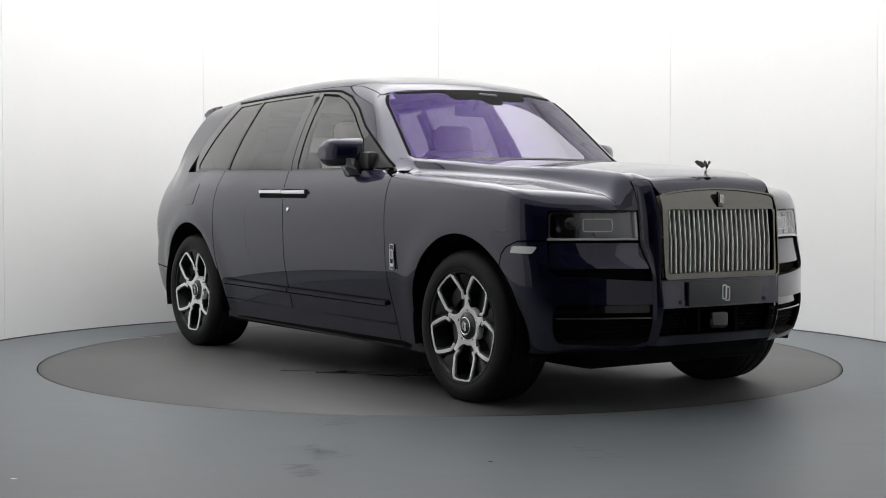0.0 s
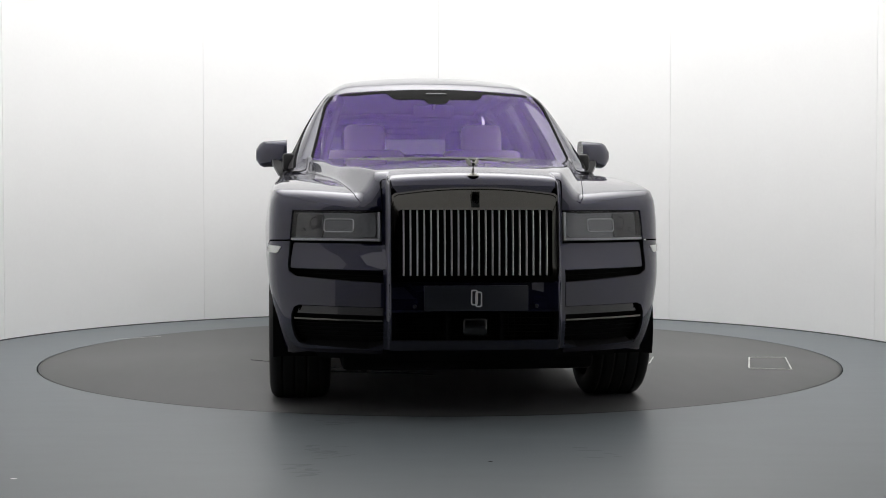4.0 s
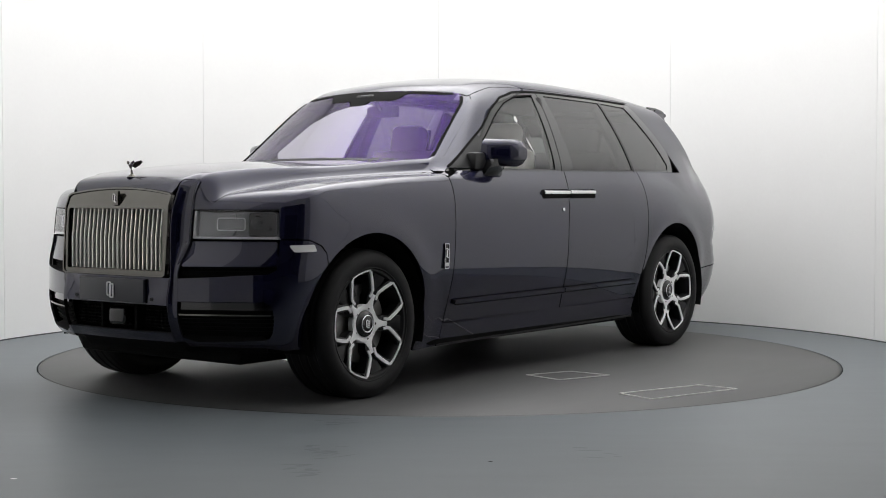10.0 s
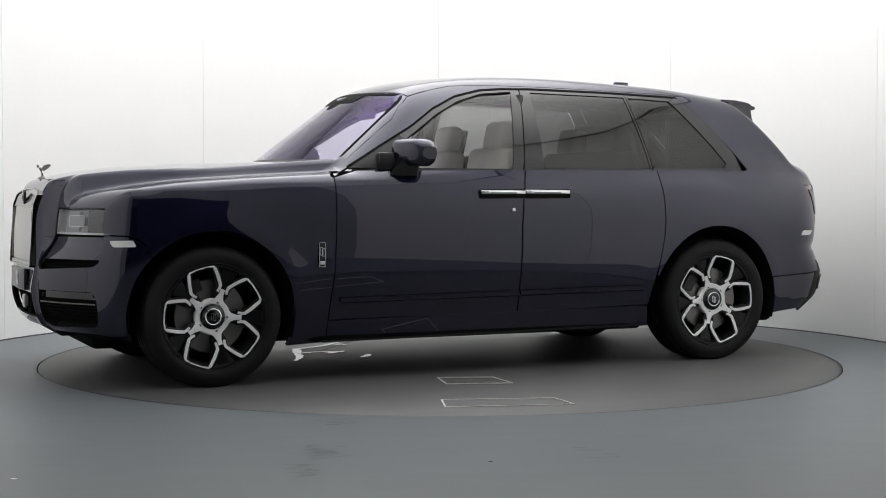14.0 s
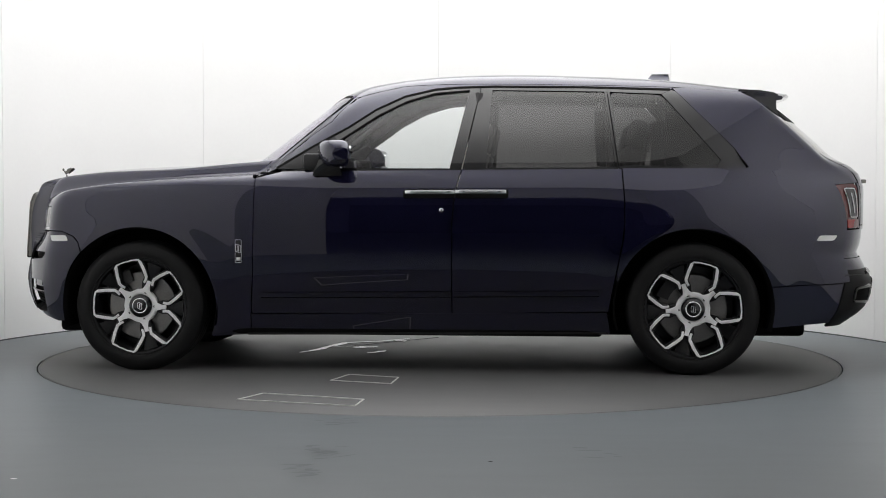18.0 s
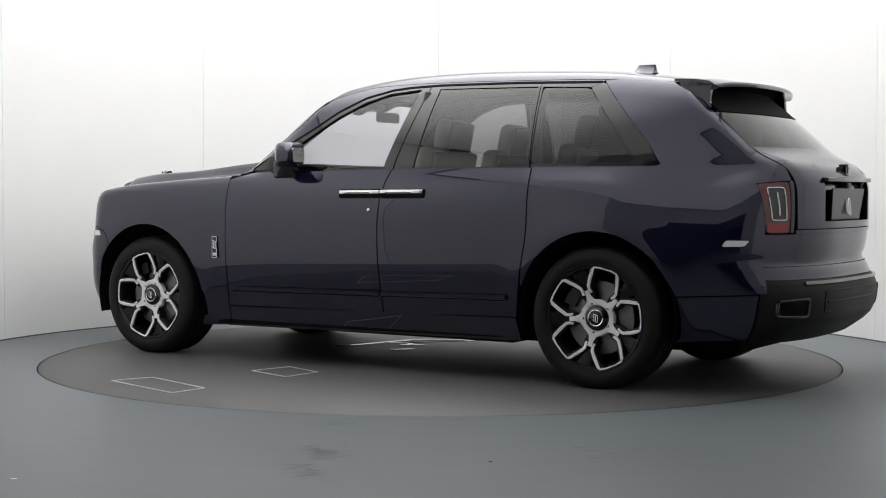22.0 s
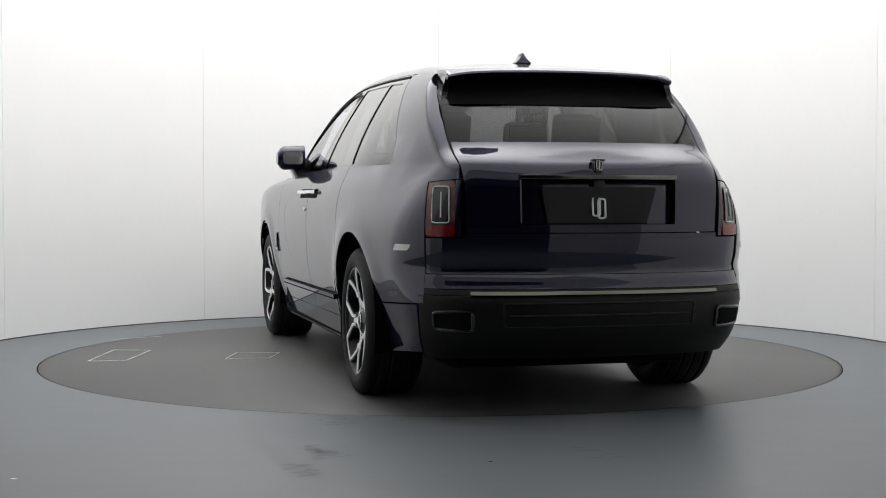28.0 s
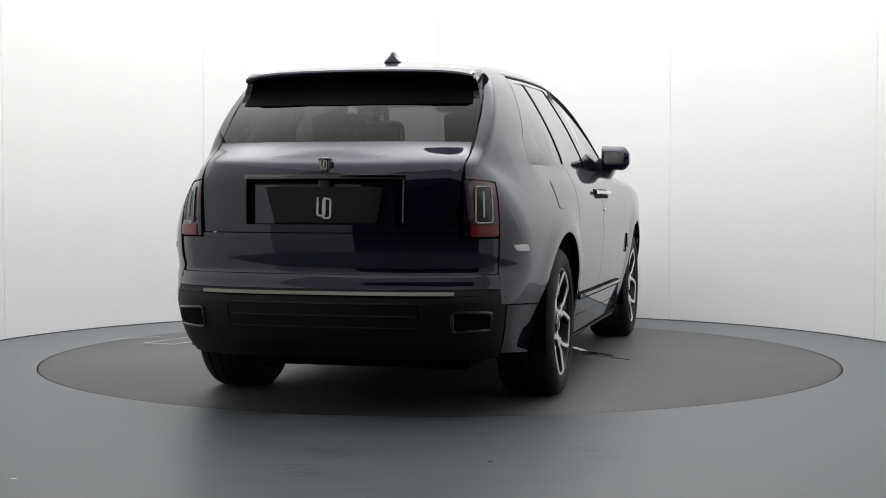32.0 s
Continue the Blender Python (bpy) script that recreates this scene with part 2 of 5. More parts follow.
# ---- the booth ----
def booth():
    R, MOUTH = 3.3, 1.56
    fl = new("floor", mesh_of("floor", [(-7, -13, -0.004), (7, -13, -0.004), (7, 7, -0.004), (-7, 7, -0.004)], [(0, 1, 2, 3)], FLOOR, False))
    # a round pit for the table: the floor is a ring sheet round it
    bm = bmesh.new()
    inner = [bm.verts.new((2.535 * math.cos(a), 2.535 * math.sin(a), 0)) for a in np.linspace(0, 2 * math.pi, 160, endpoint=False)]
    low = [bm.verts.new((v.co.x, v.co.y, -0.08)) for v in inner]
    outer = [bm.verts.new((14 * math.cos(a), 14 * math.sin(a), 0)) for a in np.linspace(0, 2 * math.pi, 160, endpoint=False)]
    for i in range(160):
        j = (i + 1) % 160
        bm.faces.new((inner[i], outer[i], outer[j], inner[j]))
        bm.faces.new((low[i], inner[i], inner[j], low[j]))
    me = bpy.data.meshes.new("floor")
    bm.to_mesh(me)
    bm.free()
    me.materials.append(FLOOR)
    fl.data = me
    tagged(fl, "blue-grey painted concrete floor with faint tyre scuffs", "floor", kind="structure")
    pit = new("pit_floor", mesh_of("pit_floor", *spin([(0.001, -0.08), (2.6, -0.08)], 64, "z"), MATT))
    tagged(pit, "dark pit under the turntable", "floor", kind="structure")

    wall = new("wall_back")
    tagged(wall, "tall curved white studio wall of butted panels", "wall", kind="structure")
    seams = [-34, -18, 17.9, 54.4, 90.3, 126.7, 162.3, 198, 214]
    top = 3.88

    def panel(plan, out, z0=0.0, z1=top, mat=WALL):
        """A standing panel 5 cm thick along a line of the plan; out gives the way to its back."""
        v, f, n = [], [], len(plan) - 1
        for (x, y), (ox, oy) in zip(plan, out):
            for k, z in ((0, z0), (0, z1), (0.05, z1), (0.05, z0)):
                v.append((x + k * ox, y + k * oy, z))
        for i in range(n):
            for q in range(4):
                w = (q + 1) % 4
                f.append((i * 4 + q, (i + 1) * 4 + q, (i + 1) * 4 + w, i * 4 + w))
        f += [(0, 1, 2, 3), (n * 4 + 3, n * 4 + 2, n * 4 + 1, n * 4)]
        part("panel", (v, f), mat, wall)
    for a0, a1 in zip(seams, seams[1:]):
        a0, a1 = a0 + 0.03, a1 - 0.03
        way = [(math.cos(a), math.sin(a)) for a in np.radians(np.linspace(a0, a1, 29))]
        panel([(R * c, R * q) for c, q in way], way)
    # towards the camera the walls, out of view, draw in to a mouth
    for sg in (1, -1):
        p = [Vector((sg * x, y)) for x, y in ((2.733, -1.850), (2.45, -2.75), (2.35, -4.25), (MOUTH, -4.72))]
        plan = [p[0] * (1 - t) ** 3 + p[1] * 3 * t * (1 - t) ** 2 + p[2] * 3 * t * t * (1 - t) + p[3] * t ** 3 for t in np.linspace(0, 1, 25)]
        out = []
        for k in range(25):
            d = (plan[min(24, k + 1)] - plan[max(0, k - 1)]).normalized()
            out.append((-d.y * sg, d.x * sg))
        if sg < 0:
            plan, out = plan[::-1], out[::-1]
        # panels nearest the mouth are greyed so the flanks mirror a dimmer wall
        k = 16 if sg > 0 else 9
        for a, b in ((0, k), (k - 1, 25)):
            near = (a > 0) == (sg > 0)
            panel([tuple(q) for q in plan[a:b]], out[a:b], mat=MOUTHDIM if near else WALL)
    panel([(-MOUTH, -4.72), (MOUTH, -4.72)], [(0, -1), (0, -1)], 2.5, mat=MOUTHDIM)
    # joint filler behind the gaps
    for a in seams[1:-1]:
        q = radians(a)
        bm = box(-0.02, 0.02, -0.006, 0.006, 0, top, 0)
        bm.transform(pose((R + 0.023) * math.cos(q), (R + 0.023) * math.sin(q), 0, 0, 0, a))
        part("joint", bm, SEAM, wall)
    arc = np.radians(np.linspace(-34, 214, 180))
    v = [(r * math.cos(a), r * math.sin(a), z) for a in arc for r, z in ((R - 0.006, 0.0), (R - 0.006, 0.008), (R + 0.002, 0.008))]
    f = [(i * 3 + k, i * 3 + k + 1, i * 3 + k + 4, i * 3 + k + 3) for i in range(179) for k in (0, 1)]
    base = new("floor_joint", mesh_of("floor_joint", v, f, plain("dark_floor_joint", (0.08, 0.085, 0.09), 0.6)))
    tagged(base, "thin dark sealant joint at the foot of the wall", "trim", kind="structure")

    # the dim room in front of the booth, where the camera stands
    def slab(name, label, cat, *b, mat=None):
        ob = new(name)
        bpy.data.objects.remove(ob)
        me = bpy.data.meshes.new(name)
        bm = box(*b, bevel=0)
        bm.to_mesh(me)
        bm.free()
        me.materials.append(mat or ROOM)
        return tagged(new(name, me), label, cat, kind="structure")
    slab("wall_left", "dim painted side wall of the outer room", "wall", -3.6, -3.45, -13, 3.5, 0, 6.4)
    slab("wall_right", "dim painted side wall of the outer room", "wall", 3.45, 3.6, -13, 3.5, 0, 6.4)
    slab("wall_front", "dim painted wall behind the camera", "wall", -5.2, 5.2, -13.2, -13, 0, 6.4)
    slab("wall_rear", "dim painted wall behind the booth", "wall", -5.2, 5.2, 3.5, 3.7, 0, 6.4)
    # added out of view: a matt black sheet that keeps the car's reflections dark
    me = bpy.data.meshes.new("reflection_black")
    bm = box(-3.1, 3.1, -12.998, -12.94, 0, 3.6, bevel=0.01)
    bm.to_mesh(me)
    bm.free()
    me.materials.append(MATT)
    tagged(new("reflection_black", me), "unseen wide black sheet behind the camera, added to darken reflections", "door", kind="structure")
    ceil = slab("ceiling", "dim painted ceiling", "ceiling", -5.2, 5.2, -13.2, 5.2, 6.4, 6.6)

    # luminous stretched ceiling over the booth and its mouth
    m, n, l, b = nodes_of("lit_diffuser")
    b.inputs["Base Color"].default_value = (0.8, 0.8, 0.8, 1)
    b.inputs["Emission Color"].default_value = (1.0, 0.99, 0.98, 1)
    # emission peaks over the back half, lowered towards mouth and rim to suit reflections and walls
    co, sep, off, far = n.new("ShaderNodeTexCoord"), n.new("ShaderNodeSeparateXYZ"), n.new("ShaderNodeVectorMath"), n.new("ShaderNodeVectorMath")
    fall, rim, mul = n.new("ShaderNodeMapRange"), n.new("ShaderNodeMapRange"), n.new("ShaderNodeMath")
    off.inputs[1].default_value = (0.0, 0.0, -3.9)
    far.operation, mul.operation = "LENGTH", "MULTIPLY"
    for node, a, b0, c, d in ((fall, -1.9, 0.3, GLOW * 0.64, GLOW), (rim, 1.3, 3.3, 1.0, 0.20)):
        node.interpolation_type = "SMOOTHSTEP"
        node.inputs["From Min"].default_value, node.inputs["From Max"].default_value = a, b0
        node.inputs["To Min"].default_value, node.inputs["To Max"].default_value = c, d
    l.new(co.outputs["Object"], sep.inputs[0])
    l.new(sep.outputs["Y"], fall.inputs["Value"])
    l.new(co.outputs["Object"], off.inputs[0])
    l.new(off.outputs[0], far.inputs[0])
    l.new(far.outputs["Value"], rim.inputs["Value"])
    l.new(fall.outputs[0], mul.inputs[0])
    l.new(rim.outputs[0], mul.inputs[1])
    l.new(mul.outputs[0], b.inputs["Emission Strength"])
    light = new("ceiling_light")
    tagged(light, "wide luminous stretched-fabric ceiling over the turntable", "lamp")
    n = 96
    front = -4.66
    disc = [(3.27 * math.cos(a), 3.27 * math.sin(a), 3.90) for a in np.linspace(radians(-34), radians(214), n)] + [(-2.2, front, 3.90), (2.2, front, 3.90)]
    n += 2
    part("diffuser", (disc + [(x, y, 3.93) for x, y, z in disc], [tuple(reversed(range(n))), tuple(range(n, 2 * n))] + [(i, (i + 1) % n, (i + 1) % n + n, i + n) for i in range(n)]), m, light)
    for px, py in ((-1.6, -4.0), (1.6, -4.0), (-2.0, 1.9), (2.0, 1.9)):
        part("hanger", tube([(px, py, 3.92), (px, py, 6.41)], 0.008, 6), SATIN, light)
    part("frame", box(-2.2, 2.2, front - 0.05, front - 0.005, 3.885, 3.96, 0.006), SATIN, light)


booth()


def floor_marks():
    """Faint tyre smears, a paint chip and a speck on the floor."""
    fl = bpy.data.objects["floor"]
    mark = plain("faint_tyre_smear", (0.117, 0.133, 0.144), 0.5, grain=0.15, scale=60)
    rnd = random.Random(11)

    def smear(x, y, n, w, h, turn):
        for i in range(n):
            u, v = rnd.uniform(-w, w), (i / max(1, n - 1) - 0.5) * h
            c, s = math.cos(turn), math.sin(turn)
            px, py = x + c * u - s * v, y + s * u + c * v
            a, b = rnd.uniform(0.02, 0.07), rnd.uniform(0.006, 0.016)
            k = rnd.uniform(-0.4, 0.4) + turn
            pts = []
            for q in range(12):
                g = 2 * math.pi * q / 12
                e = rnd.uniform(0.6, 1.1)
                dx, dy = a * math.cos(g) * e, b * math.sin(g) * e
                pts.append((px + dx * math.cos(k) - dy * math.sin(k), py + dx * math.sin(k) + dy * math.cos(k), 0.0015))
            part("tyre_smear", (pts, [tuple(range(12))]), mark, fl)
    smear(-0.50, -2.70, 6, 0.07, 0.16, 0.2)
    smear(-0.46, -3.46, 12, 0.08, 0.30, 0.3)
    smear(-0.52, -3.85, 9, 0.07, 0.24, 0.3)
    smear(0.65, -3.50, 5, 0.10, 0.2, -0.3)
    a, b = Vector((-2.37, 1.04, 0.002)), Vector((-2.07, 1.28, 0.002))
    w = Vector((0.005, -0.006, 0))
    part("tape", ([tuple(a + w), tuple(b + w), tuple(b - w), tuple(a - w)], [(0, 1, 2, 3)]), TAPE, fl)
    for x, y, r, m in ((-1.584, -4.035, 0.012, WHITE), (0.20, -3.69, 0.010, MATT)):
        part("speck", ([(x + r * math.cos(a) * (1 + 0.3 * math.sin(3 * a)), y + 0.7 * r * math.sin(a), 0.002) for a in np.linspace(0, 2 * math.pi, 10, endpoint=False)], [tuple(range(10))]), m, fl)


floor_marks()


def turntable():
    t = new("turntable")
    tagged(t, "round grey painted turntable flush with the floor, worn", "turntable")
    rim = [(0.001, -0.06), (2.515, -0.06), (2.526, -0.055), (2.526, -0.004), (2.520, 0.0), (0.001, 0.0)]
    part("deck", spin(rim, 180, "z"), TABLE, t)
    part("edge_strip", spin([(2.512, 0.0005), (2.522, 0.0012), (2.526, -0.001)], 180, "z"), SATIN, t, "thin dark edge strip")

    def at(p):
        return p[0] - AXIS[0], p[1] - AXIS[1]

    def line(name, pts, w=0.012, mat=TAPE):
        for a, b in zip(pts, pts[1:]):
            a, b = Vector(at(a)), Vector(at(b))
            d = (b - a).normalized()
            s = Vector((-d.y, d.x)) * w / 2
            q = [a + s, b + s, b - s, a - s]
            v = [(p.x, p.y, 0.0035) for p in q] + [(p.x, p.y, 0.0) for p in q]
            part(name, (v, [(3, 2, 1, 0), (0, 1, 5, 4), (1, 2, 6, 5), (2, 3, 7, 6), (3, 0, 4, 7)]), mat, t)
    line("tape", [(0.430, 1.350), (0.362, 1.075), (0.060, 1.186), (0.075, 1.465), (0.430, 1.350)], 0.008)
    line("tape", [(0.797, 2.138), (0.710, 1.900), (0.149, 2.082), (0.164, 2.318), (0.797, 2.138)], 0.009)
    rnd = random.Random(3)

    def puddle(cx, cy, rx, ry, turn):
        n = 40
        ph = [rnd.uniform(0, 6.28) for _ in range(4)]
        pts = []
        for i in range(n):
            a = 2 * math.pi * i / n
            k = 1 + 0.22 * math.sin(2 * a + ph[0]) + 0.2 * math.sin(3 * a + ph[1]) + 0.14 * math.sin(5 * a + ph[2]) + 0.1 * math.sin(9 * a + ph[3])
            x, y = rx * k * math.cos(a), ry * k * math.sin(a)
            c, s = math.cos(turn), math.sin(turn)
            u = at((cx + c * x - s * y, cy + s * x + c * y))
            pts.append((u[0], u[1], 0.0035))
        v = pts + [(x * 1.0, y * 1.0, 0.0005) for x, y, _ in pts]
        f = [tuple(range(n))] + [(i, i + n, (i + 1) % n + n, (i + 1) % n) for i in range(n)]
        part("puddle", (v, f), WATER, t, "thin puddle of water under the car")
    def streak(pts, wid):
        """A winding trickle with a ragged edge."""
        pts = [Vector(at(p)) for p in pts]
        fine = []
        for a, b in zip(pts, pts[1:]):
            fine += [a.lerp(b, k / 6) for k in range(6)]
        fine.append(pts[-1])
        left, right = [], []
        for i, p in enumerate(fine):
            d = (fine[min(i + 1, len(fine) - 1)] - fine[max(i - 1, 0)]).normalized()
            k = math.sin(math.pi * (0.08 + 0.84 * i / (len(fine) - 1))) ** 0.5
            s = Vector((-d.y, d.x)) * wid * k
            left.append(p + s * rnd.uniform(0.5, 1.2))
            right.append(p - s * rnd.uniform(0.5, 1.2))
        n = len(fine)
        v = [(p.x, p.y, 0.0032) for p in left + right] + [(p.x, p.y, 0.0002) for p in left + right]
        f = [(i, n + i, n + i + 1, i + 1) for i in range(n - 1)]
        f += [(i, i + 1, 2 * n + i + 1, 2 * n + i) for i in range(n - 1)] + [(n + i + 1, n + i, 3 * n + i, 3 * n + i + 1) for i in range(n - 1)]
        part("puddle", (v, f), WATER, t, "thin trickle of water under the car")
    streak([(0.85, -0.04), (0.76, -0.20), (0.70, -0.43), (0.63, -0.68), (0.40, -0.80), (0.20, -1.0)], 0.030)
    streak([(0.70, -0.43), (0.55, -0.46), (0.42, -0.42)], 0.020)
    puddle(0.33, -0.12, 0.07, 0.03, 0.9)
    puddle(0.45, -0.40, 0.08, 0.035, 0.3)
    puddle(0.25, -0.85, 0.06, 0.03, 2.2)
    line("deck_seam", [(0.0, -1.13), (0.55, -0.49)], 0.006, SATIN)
    return t


TURNTABLE = turntable()


# ---- the car's skin, as a smooth solid ----
# x forward, y to the car's left, z up; the middle of the wheelbase is the origin
def curve(xs, ys):
    """A smooth curve through a few points."""
    xs, ys = np.array(xs, float), np.array(ys, float)
    d = np.diff(ys) / np.diff(xs)
    m = np.concatenate([[d[0]], (d[1:] * np.diff(xs)[:-1] + d[:-1] * np.diff(xs)[1:]) / (xs[2:] - xs[:-2]), [d[-1]]])

    def exact(x):
        q = np.clip(x, xs[0], xs[-1])
        i = np.clip(np.searchsorted(xs, q) - 1, 0, len(xs) - 2)
        h = xs[i + 1] - xs[i]
        t = (q - xs[i]) / h
        y = (2 * t**3 - 3 * t**2 + 1) * ys[i] + (t**3 - 2 * t**2 + t) * h * m[i] + (3 * t**2 - 2 * t**3) * ys[i + 1] + (t**3 - t**2) * h * m[i + 1]
        return y + np.where(x > xs[-1], (x - xs[-1]) * m[-1], 0) + np.where(x < xs[0], (x - xs[0]) * m[0], 0)
    grid = np.linspace(xs[0] - 3, xs[-1] + 3, 12001)
    table = exact(grid)
    return lambda x: np.interp(x, grid, table)


def smax(a, b, k):
    h = np.clip(0.5 + 0.5 * (a - b) / k, 0, 1)
    return b + (a - b) * h + k * h * (1 - h)


def smin(a, b, k):
    return -smax(-a, -b, k)


def step(t):
    t = np.clip(t, 0, 1)
    return t * t * (3 - 2 * t)


side_z = curve([0.20, 0.34, 0.46, 0.56, 0.63, 0.69, 0.80, 0.92, 1.02, 1.11, 1.20, 1.30], [0.888, 0.920, 0.947, 0.969, 0.981, 0.987, 0.9915, 0.992, 0.984, 0.962, 0.915, 0.84])
bonnet_x = curve([0.70, 1.08, 1.33, 1.71, 2.09, 2.30, 2.42, 2.50, 2.60], [1.285, 1.258, 1.248, 1.235, 1.207, 1.176, 1.146, 1.112, 1.05])
fender_x = curve([0.60, 0.90, 1.45, 1.97, 2.14, 2.30], [1.195, 1.175, 1.145, 1.100, 1.072, 1.040])
front_z = curve([0.20, 0.30, 0.40, 0.60, 0.85, 1.00, 1.06, 1.16], [-0.14, -0.05, 0.0, 0.01, 0.0, -0.02, -0.033, -0.062])
mask_z = curve([0.20, 0.33, 0.50, 0.65, 1.00, 1.10], [2.36, 2.48, 2.535, 2.515, 2.490, 2.45])
rear_z = curve([0.20, 0.30, 0.37, 0.44, 0.50, 0.56, 0.59, 0.62, 0.66, 0.705, 0.75, 0.87, 1.00, 1.15, 1.21, 1.27], [-0.20, -0.045, 0.045, 0.076, 0.086, 0.084, 0.066, 0.046, 0.030, 0.004, 0.020, 0.034, 0.036, 0.032, 0.020, -0.05])
roof_x = curve([-2.30, -2.00, -1.50, -1.00, -0.54, -0.11, 0.12, 0.30, 0.50], [1.682, 1.718, 1.783, 1.811, 1.821, 1.808, 1.785, 1.754, 1.706])


def chin(y, z):
    """How far the lower nose stands out before the lamps, most beside the grille."""
    return 0.085 * np.clip(1.14 - np.abs(y) / 0.85 * 0.9, 0.2, 0.7) / 0.7 * (1 - step((z - 0.66) / 0.18)) * step((z - 0.22) / 0.12)


def half_width(x, z):
    high = step((z - 0.82) / 0.42)
    t = 0.026 * np.clip((x - 1.3) / 0.86, 0, 2) ** 2.5 + 0.09 * np.clip((-x - 1.3) / 1.126, 0, 2) ** 2.2 * (1 - high)
    t = t + 0.098 * np.clip((-x - 0.9) / 1.1, 0, 2) ** 2 * high
    # flared lips over the wheels
    for hx in (1.6475, -1.6475):
        r = np.hypot(x - hx, z - 0.39)
        t = t - 0.010 * np.exp(-((r - 0.49) / 0.085) ** 2)
    return side_z(z) - t


def top_height(x, y):
    y = np.abs(y)
    zb = bonnet_x(x) - (0.022 - 0.017 * step((1.7 - x) / 0.7)) * (y / 0.5) ** 2
    zf = fender_x(x) + 0.012 - 0.012 * np.clip((y - 0.62) / 0.3, 0, 2) ** 2
    y1 = 0.455 + 0.27 * np.clip((2.5 - x) / 1.5, 0, 1.2) - 0.065 * step((x - 1.7) / 0.7)
    y2 = 0.510 + 0.27 * np.clip((2.5 - x) / 1.5, 0, 1.2)
    hood = zf + (zb - zf) * (1 - step((y - y1) / (y2 - y1)))
    deck = 1.30 - 0.014 * step((-x - 1.98) / 0.3) - 0.046 * np.clip((-x - 2.54) / 0.17, 0, 2) ** 1.6 - 0.014 * (y / 0.65) ** 2
    return np.where(x > 0, hood, deck)


def lower(x, y, z):
    ya = np.abs(y)
    f = ya - half_width(x, z)
    f = smax(f, (z - top_height(x, y)) * 0.95, np.where(x > 0, 0.038, 0.05))
    f = smax(f, (x - (2.445 - 0.21 * (ya / 0.85) ** 2.4 + front_z(z) + chin(ya, z))) * 0.95, 0.085)
    f = smax(f, (-x - (2.72 - 0.18 * (ya / 0.8) ** 3 + rear_z(z))) * 0.95, 0.15)
    mask = smax(smax(ya - 0.408, x - mask_z(z), 0.02), z - top_height(x, y), 0.03)
    f = np.minimum(f, np.where(x > 1.9, mask, 9.0))
    return smax(f, 0.17 - z, 0.04)


def glass_width(x, z):
    lean = 0.72 * np.clip((x - (0.43 - 1.33 * (z - 1.26))) / 0.42, 0, 1.3) ** 2 * (1 - 0.9 * step((z - 1.24) / 0.42))
    return 0.905 - 0.085 * lean - 0.54 * smax(z - 1.21, 0.0, 0.06) + 0.02 * np.sin(np.clip((z - 1.2) / 0.5, 0, 1) * math.pi) - 0.098 * np.clip((-x - 0.9) / 1.1, 0, 2) ** 2 * np.clip(1 - (z - 1.21) / 0.6, 0, 1)


def screen_x(y, z):
    return 1.08 - 1.33 * (z - 1.26) - 0.23 * (y / 0.75) ** 2


def crown(x):
    return 0.048 - 0.024 * step((-x - 1.2) / 1.0)


def upper(x, y, z):
    ya = np.abs(y)
    f = ya - glass_width(x, z)
    f = smax(f, z - (roof_x(x) - crown(x) * (ya / 0.62) ** 2), 0.11)
    f = smax(f, (x - screen_x(y, z)) * 0.6, 0.045)
    f = smax(f, (-x - (2.595 - 1.15 * (z - 1.28) + 0.12 * np.clip(z - 1.28, 0, 0.4) * np.clip(1.62 - z, 0, 1) * 4 - 0.15 * (ya / 0.65) ** 2)) * 0.65, 0.022)
    f = smax(f, (-x - 2.63) * 0.9, 0.01)
    return smax(f, 0.95 - z, 0.02)


def body(x, y, z):
    return smin(lower(x, y, z), upper(x, y, z), 0.04 + 0.07 * step((-x - 1.60) / 0.4) * (1 - step((-x - 2.15) / 0.3)))


def march(f, start, way, reach=2.2, steps=48):
    """Where rays first enter the solid f."""
    lo = np.zeros(len(start))
    hi = np.full(len(start), reach)
    found = np.zeros(len(start), bool)
    prev = lo.copy()
    for i in range(1, steps + 1):
        t = np.full(len(start), reach * i / steps)
        p = start + way * t[:, None]
        now = (f(p[:, 0], p[:, 1], p[:, 2]) < 0) & ~found
        lo[now], hi[now] = prev[now], t[now]
        found |= now
        prev = t
    for _ in range(16):
        mid = (lo + hi) / 2
        p = start + way * mid[:, None]
        ins = f(p[:, 0], p[:, 1], p[:, 2]) < 0
        hi, lo = np.where(ins, mid, hi), np.where(ins, lo, mid)
    return start + way * hi[:, None]


def slope(f, p):
    e = 1e-3
    x, y, z = p[:, 0], p[:, 1], p[:, 2]
    g = np.stack([f(x + e, y, z) - f(x - e, y, z), f(x, y + e, z) - f(x, y - e, z), f(x, y, z + e) - f(x, y, z - e)], 1)
    return g / (np.linalg.norm(g, axis=1)[:, None] + 1e-9)


# the wrap: s runs along the left flank as x does, then round the nose or the tail to the middle
CX, CY, CR = 1.9, 0.45, 0.5
QUARTER = CR * math.pi / 2


def wrap_rays(s, z):
    s, z = np.asarray(s, float), np.asarray(z, float)
    sg = np.sign(s)
    a = np.clip((np.abs(s) - CX) / CR, 0, math.pi / 2)
    over = np.clip(np.abs(s) - CX - QUARTER, 0, None)
    nx, ny = np.sin(a) * sg, np.cos(a)
    cx = np.where(np.abs(s) < CX, s, sg * CX)
    cy = CY - over
    start = np.stack([cx + nx * 1.2, cy + ny * 1.2, z], 1)
    return start, np.stack([-nx, -ny, 0 * z], 1)


